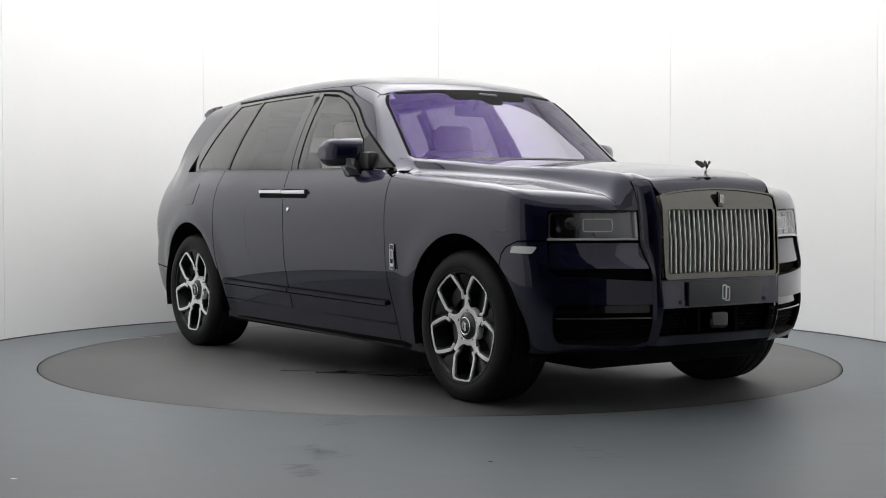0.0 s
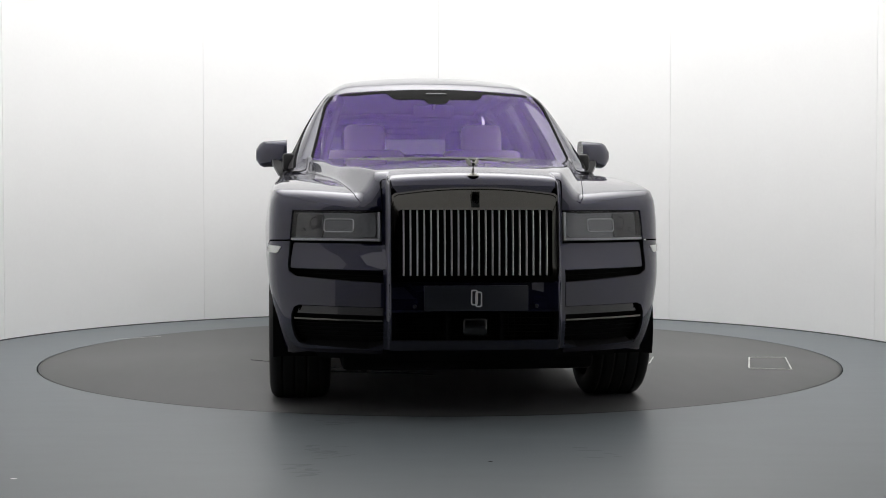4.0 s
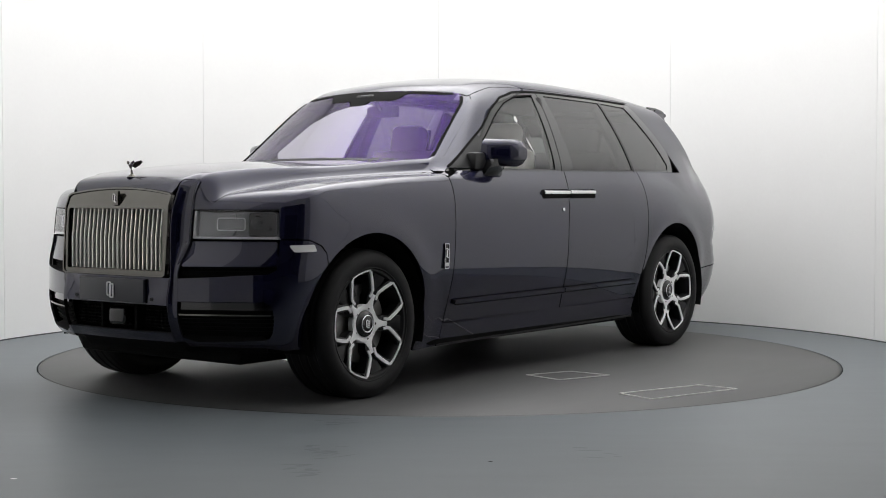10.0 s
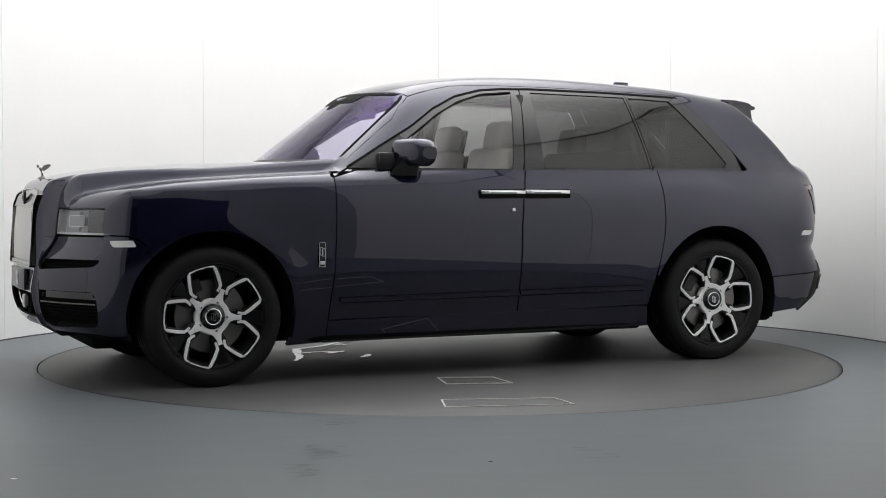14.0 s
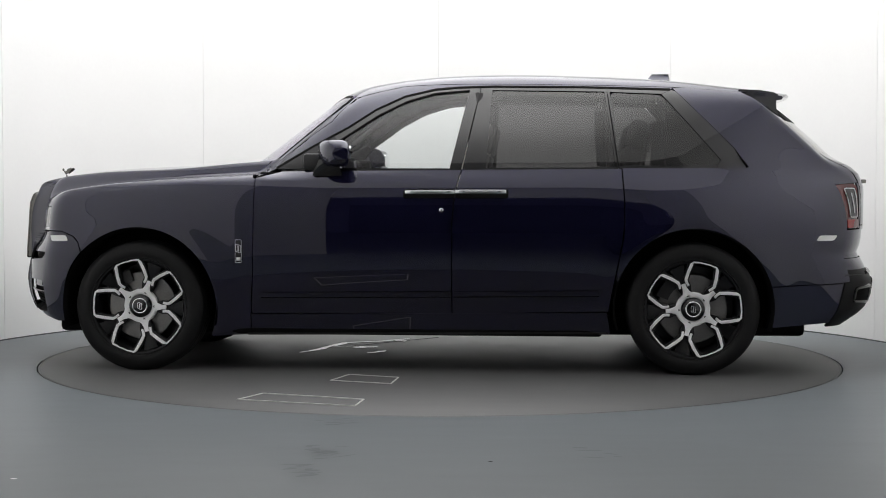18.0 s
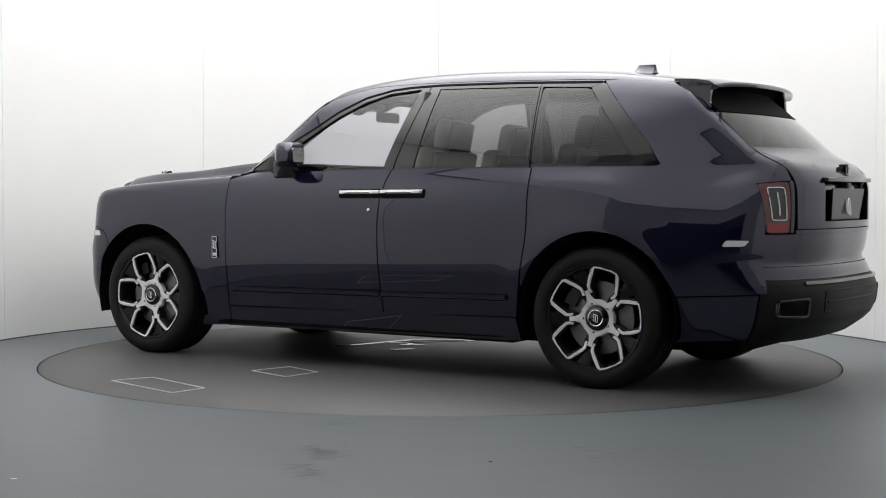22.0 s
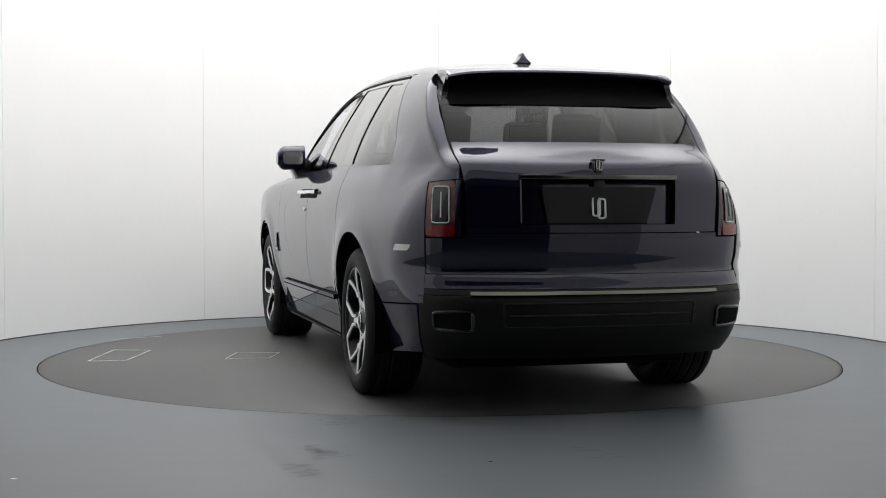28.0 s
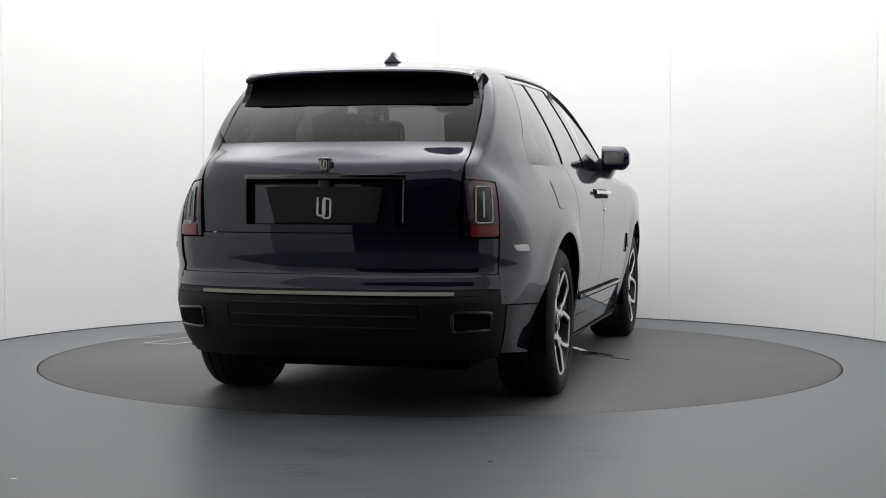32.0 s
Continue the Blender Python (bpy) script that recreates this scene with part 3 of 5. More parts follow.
def s_of(x, y):
    """The wrap's s for a point seen from above."""
    x, y = np.asarray(x, float), np.asarray(y, float)
    a = np.arctan2(np.clip(np.abs(x) - CX, 0, None), np.clip(y - CY, 1e-9, None))
    return np.where(np.abs(x) < CX, x, np.sign(x) * (CX + CR * a + np.clip(CY - y, 0, None) * (y < CY)))


def sF(y):
    return float(s_of(2.445 - 0.21 * (abs(y) / 0.85) ** 2.4, y))


def sR(y):
    return float(s_of(-(2.72 - 0.18 * (abs(y) / 0.8) ** 3), y))


PROJ = {
    "wrap": lambda u, v, f: march(f, *wrap_rays(u, v), reach=1.15),
    "side": lambda u, v, f: march(f, np.stack([u, 0 * u + 1.5, v], 1), np.tile([0.0, -1, 0], (len(u), 1)), 1.5),
    "top": lambda u, v, f: march(f, np.stack([u, v, 0 * u + 2.2], 1), np.tile([0.0, 0, -1], (len(u), 1)), 1.9),
    "hood": lambda u, v, f: PROJ["top"](u, v * bonnet_edge(u) / 0.6, f),
    "front": lambda u, v, f: march(f, np.stack([0 * u + 3.2, u, v], 1), np.tile([-1.0, 0, 0], (len(u), 1)), 3.2),
    "rear": lambda u, v, f: march(f, np.stack([0 * u - 3.4, u, v], 1), np.tile([1.0, 0, 0], (len(u), 1)), 3.0),
}


def cut(poly, axis, val, keep_above):
    out, n = [], len(poly)
    for i in range(n):
        p, q = poly[i - 1], poly[i]
        a, b = (p[axis] - val), (q[axis] - val)
        if not keep_above:
            a, b = -a, -b
        if (a >= 0) != (b >= 0):
            t = a / (a - b)
            o = p[1 - axis] + (q[1 - axis] - p[1 - axis]) * t
            out.append((val, o) if axis == 0 else (o, val))
        if b >= 0:
            out.append(q)
    return out


def sheet(poly, how, f=body, cell=0.04, thick=0.014, lift=0.0):
    """A panel with thickness: the outline poly laid on the solid f, in the plane that `how` names."""
    poly = [(float(a), float(b)) for a, b in poly]
    us, vs = [p[0] for p in poly], [p[1] for p in poly]
    index, pts, faces = {}, [], []
    nu = int(math.ceil((max(us) - min(us)) / cell)) + 1
    nv = int(math.ceil((max(vs) - min(vs)) / cell)) + 1
    u0, v0 = min(us) - cell * 0.37, min(vs) - cell * 0.37
    for i in range(nu + 1):
        strip = cut(cut(poly, 0, u0 + i * cell, True), 0, u0 + (i + 1) * cell, False)
        if len(strip) < 3:
            continue
        for j in range(nv + 1):
            c = cut(cut(strip, 1, v0 + j * cell, True), 1, v0 + (j + 1) * cell, False)
            ids = []
            for p in c:
                key = (round(p[0] * 2e4), round(p[1] * 2e4))
                if key not in index:
                    index[key] = len(pts)
                    pts.append(p)
                if not ids or ids[-1] != index[key]:
                    ids.append(index[key])
            if len(ids) > 1 and ids[0] == ids[-1]:
                ids.pop()
            area = sum(pts[ids[k - 1]][0] * pts[ids[k]][1] - pts[ids[k]][0] * pts[ids[k - 1]][1] for k in range(len(ids)))
            if len(ids) >= 3 and len(set(ids)) == len(ids) and abs(area) > 2e-7:
                faces.append(ids)
    q = np.array(pts)
    p3 = PROJ[how](q[:, 0], q[:, 1], f)
    nrm = slope(f, p3)
    p3 = p3 + nrm * lift
    vote = 0
    for ids in faces[:: max(1, len(faces) // 40)]:
        a, b, c = p3[ids[0]], p3[ids[len(ids) // 3]], p3[ids[2 * len(ids) // 3]]
        vote += np.dot(np.cross(b - a, c - a), nrm[ids[0]])
    if vote < 0:
        faces = [ids[::-1] for ids in faces]
    verts = [tuple(p) for p in p3]
    if thick:
        seen = {}
        for ids in faces:
            for k in range(len(ids)):
                seen[(ids[k - 1], ids[k])] = 1
        rim = [e for e in seen if (e[1], e[0]) not in seen]
        back = {}
        for a, b in rim:
            for w in (a, b):
                if w not in back:
                    back[w] = len(verts)
                    verts.append(tuple(p3[w] - nrm[w] * thick))
        fronts = len(faces)
        faces = faces + [[b, a, back[a], back[b]] for a, b in rim]
    out = Skin((verts, faces))
    out.way, out.fronts = [tuple(n) for n in nrm], fronts if thick else len(faces)
    return out


def dense(poly, closed=True, d=0.03):
    """The outline with points added along its edges."""
    out, n = [], len(poly)
    for i in range(n if closed else n - 1):
        a, b = poly[i], poly[(i + 1) % n]
        k = max(1, int(math.dist(a, b) / d))
        out += [(a[0] + (b[0] - a[0]) * j / k, a[1] + (b[1] - a[1]) * j / k) for j in range(k)]
    return out if closed else out + [poly[-1]]


def on(how, pts, f=body):
    q = np.array(pts, float)
    return PROJ[how](q[:, 0], q[:, 1], f)


CAR = new("car")
tagged(CAR, "dark navy blue luxury SUV with upright slatted grille and two-tone alloys", "car")
GAP = 0.003
HUB, WR, ARCH = 1.6475, 0.392, 0.465


def arch_arc(cx, a0, a1, r=ARCH, n=26, cz=0.395):
    return [(cx + r * math.cos(radians(a0 + (a1 - a0) * i / n)), cz + r * math.sin(radians(a0 + (a1 - a0) * i / n))) for i in range(n + 1)]


# lines on the skin


def bonnet_edge(x):
    """Half width of the bonnet at its shut line, in the valley beside the wing."""
    return 0.514 + 0.27 * np.clip((2.5 - x) / 1.5, 0, 1.2)


def hood_outline():
    """Left half of the bonnet's outline seen from above, and the crest of the wing round to the grille."""
    back = [(screen_x(y, 1.262 - 0.012 * (y / 0.74) ** 2) + 0.004, y) for y in np.linspace(0, 0.74, 14)]
    valley = [(x, float(bonnet_edge(x))) for x in np.linspace(0.93, 2.30, 40)]
    tip = [(2.452, 0.388), (2.466, 0.36), (2.470, 0.20), (2.470, 0.0)]

    def crest(pts, way):
        n = slope(lower, on("top", pts, lower))
        return pts[int(np.argmax(n[:, 0] * way[0] + n[:, 1] * way[1] > 0.68))]
    side, nose = [], []
    for x in np.linspace(0.96, 2.0, 26):
        side.append(crest([(x, y) for y in np.linspace(0.80, 0.99, 900)], (0, 1)))
    for a in np.radians(np.linspace(80, 25, 14)):
        nose.append(crest([(2.0 + r * math.cos(a), 0.50 + r * math.sin(a)) for r in np.linspace(0.2, 0.50, 900)], (math.cos(a), math.sin(a))))
    for y in np.linspace(0.60, 0.413, 22):
        nose.append(crest([(x, y) for x in np.linspace(2.26, 2.47, 900)], (1, 0)))
    return back, valley, tip, side, nose


def along_edge(poly):
    """A plan outline in the bonnet's own grid, whose lines run along its edge."""
    return [(x, float(y * 0.6 / bonnet_edge(x))) for x, y in dense(poly)]


def car_body():
    back, valley, tip, side, nose = hood_outline()
    meet = [q for q in nose if q[1] < 0.505]
    half = back + valley + [(2.335, 0.530)] + meet + tip
    poly = half + [(x, -y) for x, y in half[::-1][1:-1]]
    part("bonnet", sheet(along_edge(poly), "hood", lower, cell=0.012, thick=0.012), PAINT, CAR, "long flat-topped navy bonnet")

    # front wing: from the front door to the nose, over the wheel
    rim = side + [q for q in nose if q[1] > 0.434]
    edge = on("top", rim, lower)
    edge_sz = [(float(s_of(p[0], p[1])), p[2]) for p in edge]
    wing = [(0.946, 1.150)] + edge_sz + [(sF(0.434), 0.982), (sF(0.868), 0.982), (sF(0.868), 0.840), (2.10, 0.836), (2.03, 0.806), (2.000, 0.770)]
    arc = arch_arc(HUB, 43, 203)
    wing += arc + [(1.215, 0.205), (0.985, 0.215), (0.975, 0.40), (0.957, 0.60), (0.950, 0.90)]
    inner = [(x, y + GAP * 1.3) for x, y in valley if x > 0.95] + [(2.337, 0.534)]
    shelf = side + [q for q in nose if q[1] > 0.506] + inner[::-1]
    both("front_wing", joined(sheet(wing, "wrap", lower), sheet(along_edge(shelf), "hood", lower, cell=0.012)), PAINT, CAR)

    # front bumper skin: corner with the marker lamp, the lower blade and the lip under the intake
    out = sF(0.868)
    corner = [(2.004, 0.763), (2.034, 0.799), (2.10, 0.829), (out, 0.833), (sF(0.858), 0.72), (sF(0.850), 0.688), (sF(0.820), 0.668), (sF(0.800), 0.664)]
    corner += [(sF(0.800), 0.530), (sF(0.822), 0.518), (sF(0.836), 0.485), (sF(0.840), 0.430), (sF(0.836), 0.375), (sF(0.822), 0.346), (sF(0.800), 0.338)]
    corner += [(sF(0.800), 0.300), (2.20, 0.285), (2.12, 0.290)] + arch_arc(HUB, -10, 42)
    blade = [(sF(0.800), 0.664), (sF(0.434), 0.641), (sF(0.434), 0.529), (sF(0.800), 0.530)]
    chin_lip = [(sF(0.800), 0.338), (sF(0.500), 0.326), (sF(0.434), 0.350), (sF(0.434), 0.300), (sF(0.800), 0.300)]
    both("front_bumper", joined(sheet(dense(corner), "wrap", lower, cell=0.025), sheet(dense(blade), "wrap", lower, cell=0.025, thick=0.05), sheet(dense(chin_lip), "wrap", lower, cell=0.025, thick=0.05)), PAINT, CAR, "navy front bumper corner with a blade over the side intake")

    # doors
    fd = [(0.940, 1.152), (0.944, 0.90), (0.951, 0.60), (0.968, 0.40), (0.968, 0.345), (-0.228, 0.352), (-0.228, 0.87), (-0.240, 1.02), (-0.265, 1.14), (-0.284, 1.202), (0.79, 1.192)]
    both("front_door", sheet(dense(fd), "wrap"), PAINT, CAR)
    rd = [(-0.236, 0.352), (-1.150, 0.368), (-1.165, 0.45), (-1.205, 0.66), (-1.232, 0.80), (-1.240, 0.90), (-1.236, 1.06), (-1.226, 1.207), (-0.292, 1.202), (-0.273, 1.14), (-0.248, 1.02), (-0.236, 0.87)]
    both("rear_door", sheet(dense(rd), "wrap"), PAINT, CAR)
    sill = [(0.975, 0.337), (0.975, 0.215), (-1.165, 0.235), (-1.145, 0.36)]
    both("sill", sheet(dense(sill), "wrap"), PAINT, CAR, "navy painted sill below the doors")

    # rear quarter, up to the roof and round to the tail lamp
    pil = [(-1.545, 1.700), (-1.56, 1.684), (-2.000, 1.222), (-1.97, 1.212), (-1.234, 1.212)]
    low = [(-1.244, 1.06), (-1.248, 0.90), (-1.240, 0.80), (-1.213, 0.66), (-1.196, 0.56)]
    arc = arch_arc(-HUB, 19, 162)
    tail = [(-2.10, 0.520), (-2.34, 0.535), (sR(0.800), 0.545), (sR(0.800), 0.855), (sR(0.800), 1.118), (sR(0.655), 1.132), (sR(0.655), 1.20)]
    tail += [(float(s_of(x, y)), z) for x, y, z in ((-2.452, 0.657, 1.283), (-2.325, 0.655, 1.40), (-2.196, 0.648, 1.515), (-2.095, 0.632, 1.60), (-1.940, 0.603, 1.690))]
    tail += [(-1.90, 1.697), (-1.75, 1.706)]
    both("rear_quarter", sheet(dense(pil + low + arc + tail), "wrap", cell=0.018), PAINT, CAR)
    # rear bumper skin behind the wheel
    rb = arch_arc(-HUB, 164, 192) + [(-2.10, 0.27), (sR(0.83), 0.30), (sR(0.83), 0.535), (-2.34, 0.527), (-2.10, 0.512)]
    both("bumper_corner", sheet(rb, "wrap", lower, cell=0.03), PAINT, CAR, "navy lower corner of the rear bumper")

    # roof and pillars
    edge = [(0.30, 0.655), (0.34, 0.642), (0.22, 0.622)] + [(x, 0.60 + 0.012 * math.sin((0.1 - x) * 1.5)) for x in np.linspace(0.08, -1.97, 34)]
    front = [(float(screen_x(y, 1.693 - 0.03 * (y / 0.65) ** 2)) - 0.008, y) for y in np.linspace(0, 0.64, 12)]
    rear = [(-2.06, 0.58), (-2.10, 0.45), (-2.12, 0.2), (-2.125, 0.0)]
    half = front + edge[1:] + rear
    poly = half + [(x, -y) for x, y in half[::-1][1:-1]]
    part("roof", sheet(poly, "top", upper), PAINT, CAR, "gently arched navy roof panel")
    e3 = on("top", edge[1:], upper)
    rail_up = [(p[0], p[2] - GAP) for p in e3]
    dlo_top = [(-1.53, 1.690), (-1.0, 1.706), (-0.46, 1.712), (-0.25, 1.706), (-0.112, 1.694), (0.070, 1.650), (0.240, 1.568), (0.404, 1.458), (0.620, 1.338), (0.83, 1.212)]
    scr = on("front", [(0.752 - 0.098 * t, 1.262 + 0.398 * t) for t in np.linspace(0, 0.93, 14)], upper)
    pillar = [(0.936, 1.160), (0.915, 1.205)] + [(p[0] - 0.012, p[2]) for p in scr] + [q for q in rail_up if q[0] > -1.62]
    pillar += [(-1.62, 1.700), (-1.545, 1.703)] + dlo_top
    both("roof_pillar", sheet(pillar, "side", cell=0.03), PAINT, CAR)
    cap = [(0.45, 0.600), (0.40, 0.680), (0.25, 0.695), (0.10, 0.695), (0.10, 0.600), (0.30, 0.585)]
    both("pillar_corner", sheet(dense(cap), "top", upper, cell=0.012, lift=-0.004), PAINT, CAR)


def screen_edge(t):
    """Half width of the windscreen at t of its height, rounded off at the top corner."""
    return 0.755 - 0.105 * t - max(0.0, t - 0.78) ** 2


def glazing():
    # windscreen
    half = [(y, 1.258 - 0.012 * (y / 0.74) ** 2) for y in np.linspace(0, 0.752, 12)]
    half += [(screen_edge(t), 1.258 + 0.405 * t) for t in np.linspace(0.02, 0.97, 22)] + [(y, 1.690 - 0.03 * (y / 0.65) ** 2) for y in np.linspace(0.59, 0, 12)]
    poly = half + [(-y, z) for y, z in half[::-1][1:-1]]
    ob = part("windscreen", sheet(poly, "front", upper, thick=0.004), G_SCREEN, CAR, "purple-tinted coated windscreen")
    # black band along the top of the screen, thicker round the mirror foot
    band = [(-0.575, 1.662), (-0.575, 1.652), (-0.30, 1.667), (-0.285, 1.655), (-0.262, 1.630), (-0.24, 1.624), (-0.075, 1.624), (-0.055, 1.600), (-0.035, 1.594)]
    band = band + [(-y, z) for y, z in band[::-1]] + [(0.3, 1.681), (0, 1.688), (-0.3, 1.681)]
    part("screen_band", sheet(dense(band), "front", upper, cell=0.02, thick=0.003, lift=0.002), MATT, CAR, "black shade band at the screen's top edge")
    rub = [(y, 1.258 - 0.012 * (y / 0.74) ** 2) for y in np.linspace(-0.755, 0.755, 24)]
    rub += [(y, 1.266 - 0.012 * (y / 0.74) ** 2) for y in np.linspace(0.755, -0.755, 24)]
    part("screen_seal", sheet(rub, "front", upper, thick=0.006, lift=0.003), SATIN, CAR)

    for sg in (1, -1):
        ts = np.linspace(0, 0.95, 28)
        rim = [(float(max(np.interp(t, [0, 0.6, 0.88, 0.96], [0.802, 0.739, 0.668, 0.640]), screen_edge(t) + 0.004)), 1.258 + 0.405 * t) for t in ts]
        mid = [(screen_edge(t), 1.258 + 0.405 * t) for t in ts]
        edge = [(screen_edge(t) + 0.002, 1.258 + 0.405 * t) for t in ts]
        low = [(screen_edge(t) - 0.011, 1.258 + 0.405 * t) for t in ts]
        for nm, a, b, mat, up in (("screen_pillar", rim, mid, PAINT, 0.001), ("screen_seal", edge, low, MATT, 0.004)):
            d = sheet(a + b[::-1], "front", upper, cell=0.02, thick=0.006, lift=up)
            part(nm, d if sg > 0 else flip(d), mat, CAR)

    fw = [(0.585, 1.212), (0.457, 1.374), (0.386, 1.422), (0.224, 1.532), (0.058, 1.617), (-0.112, 1.668), (-0.321, 1.686), (-0.215, 1.212)]
    rw = [(-0.459, 1.690), (-1.134, 1.678), (-1.193, 1.222), (-0.429, 1.214)]
    qw = [(-1.166, 1.676), (-1.470, 1.662), (-1.812, 1.262), (-1.790, 1.230), (-1.212, 1.226)]
    for nm, pl, mat, lab in (("front_door_glass", rounded(fw, 0.02), G_FRONT, "clear front door glass"), ("rear_door_glass", rounded(rw, 0.02), G_REAR, "dark privacy glass"), ("quarter_glass", rounded(qw, 0.04), G_REAR, "dark privacy quarter glass")):
        both(nm, sheet(pl, "side", upper, thick=0.004, lift=-0.004), mat, CAR, lab)
    strips = {
        "mirror_sail": [(0.825, 1.208), (0.620, 1.333), (0.487, 1.407), (0.457, 1.374), (0.585, 1.212), (0.60, 1.206)],
        "window_frame": [(0.487, 1.407), (0.402, 1.455), (0.238, 1.565), (0.068, 1.647), (-0.112, 1.691), (-0.25, 1.703), (-0.384, 1.708), (-0.382, 1.69), (-0.321, 1.686), (-0.112, 1.668), (0.058, 1.617), (0.224, 1.532), (0.386, 1.422), (0.457, 1.374)],
        "door_pillar": [(-0.321, 1.686), (-0.384, 1.69), (-0.284, 1.211), (-0.215, 1.212)],
        "door_pillar_b": [(-0.390, 1.69), (-0.459, 1.690), (-0.429, 1.214), (-0.292, 1.211)],
        "window_frame_b": [(-0.390, 1.709), (-0.46, 1.709), (-1.0, 1.703), (-1.148, 1.698), (-1.150, 1.678), (-1.134, 1.678), (-0.459, 1.690), (-0.390, 1.69)],
        "quarter_pillar": [(-1.134, 1.678), (-1.147, 1.678), (-1.206, 1.219), (-1.193, 1.222)],
        "quarter_pillar_b": [(-1.153, 1.676), (-1.166, 1.676), (-1.212, 1.226), (-1.212, 1.219)],
        "quarter_frame": [(-1.153, 1.697), (-1.53, 1.687), (-1.475, 1.662), (-1.166, 1.676), (-1.153, 1.676)],
        "quarter_panel": [(-1.532, 1.687), (-1.56, 1.680), (-1.995, 1.224), (-1.96, 1.204), (-1.795, 1.200), (-1.795, 1.232), (-1.814, 1.262), (-1.477, 1.660)],
        "waist_strip_c": [(-1.214, 1.200), (-1.214, 1.226), (-1.793, 1.231), (-1.793, 1.200)],
        "waist_strip": [(0.80, 1.192), (-0.284, 1.192), (-0.284, 1.211), (0.585, 1.211), (0.60, 1.207)],
        "waist_strip_b": [(-0.292, 1.192), (-1.206, 1.196), (-1.206, 1.219), (-0.429, 1.213), (-0.292, 1.211)],
    }
    for nm, pl in strips.items():
        nm = nm[:-2] if nm[-2:] in ("_b", "_c") else nm
        both(nm, sheet(dense(pl, d=0.05), "side", upper, cell=0.05, thick=0.016, lift=0.001), BLACK if "sail" not in nm else SATIN, CAR)
    upper_line = [(0.83, 1.212), (0.620, 1.338), (0.404, 1.458), (0.240, 1.568), (0.070, 1.650), (-0.112, 1.694), (-0.25, 1.706), (-0.46, 1.712), (-1.0, 1.706), (-1.53, 1.690)]
    inner_line = [(0.585, 1.214), (0.457, 1.374), (0.386, 1.422), (0.224, 1.532), (0.058, 1.617), (-0.112, 1.668), (-0.321, 1.686)]
    for line, w in ((upper_line, 0.011), (inner_line, 0.007)):
        for i in range(len(line) - 1):
            a, b = Vector(line[i]), Vector(line[i + 1])
            d = (b - a).normalized()
            k = Vector((-d.y, d.x)) * w / 2
            both("frame_seal", sheet(dense([tuple(a + k), tuple(b + k), tuple(b - k), tuple(a - k)], d=0.05), "side", upper, cell=0.06, thick=0.004, lift=0.004), MATT, CAR)
    # rear glass
    half = [(y, 1.268 - 0.006 * (y / 0.65) ** 2) for y in np.linspace(0, 0.655, 10)] + [(0.655 - 0.02 * t, 1.283 + 0.30 * t) for t in np.linspace(0.05, 1, 8)] + [(y, 1.60) for y in np.linspace(0.55, 0, 8)]
    poly = half + [(-y, z) for y, z in half[::-1][1:-1]]
    ob = part("rear_glass", sheet(poly, "rear", upper, thick=0.004), G_TAIL, CAR, "smoked sloping rear window")


car_body()
glazing()


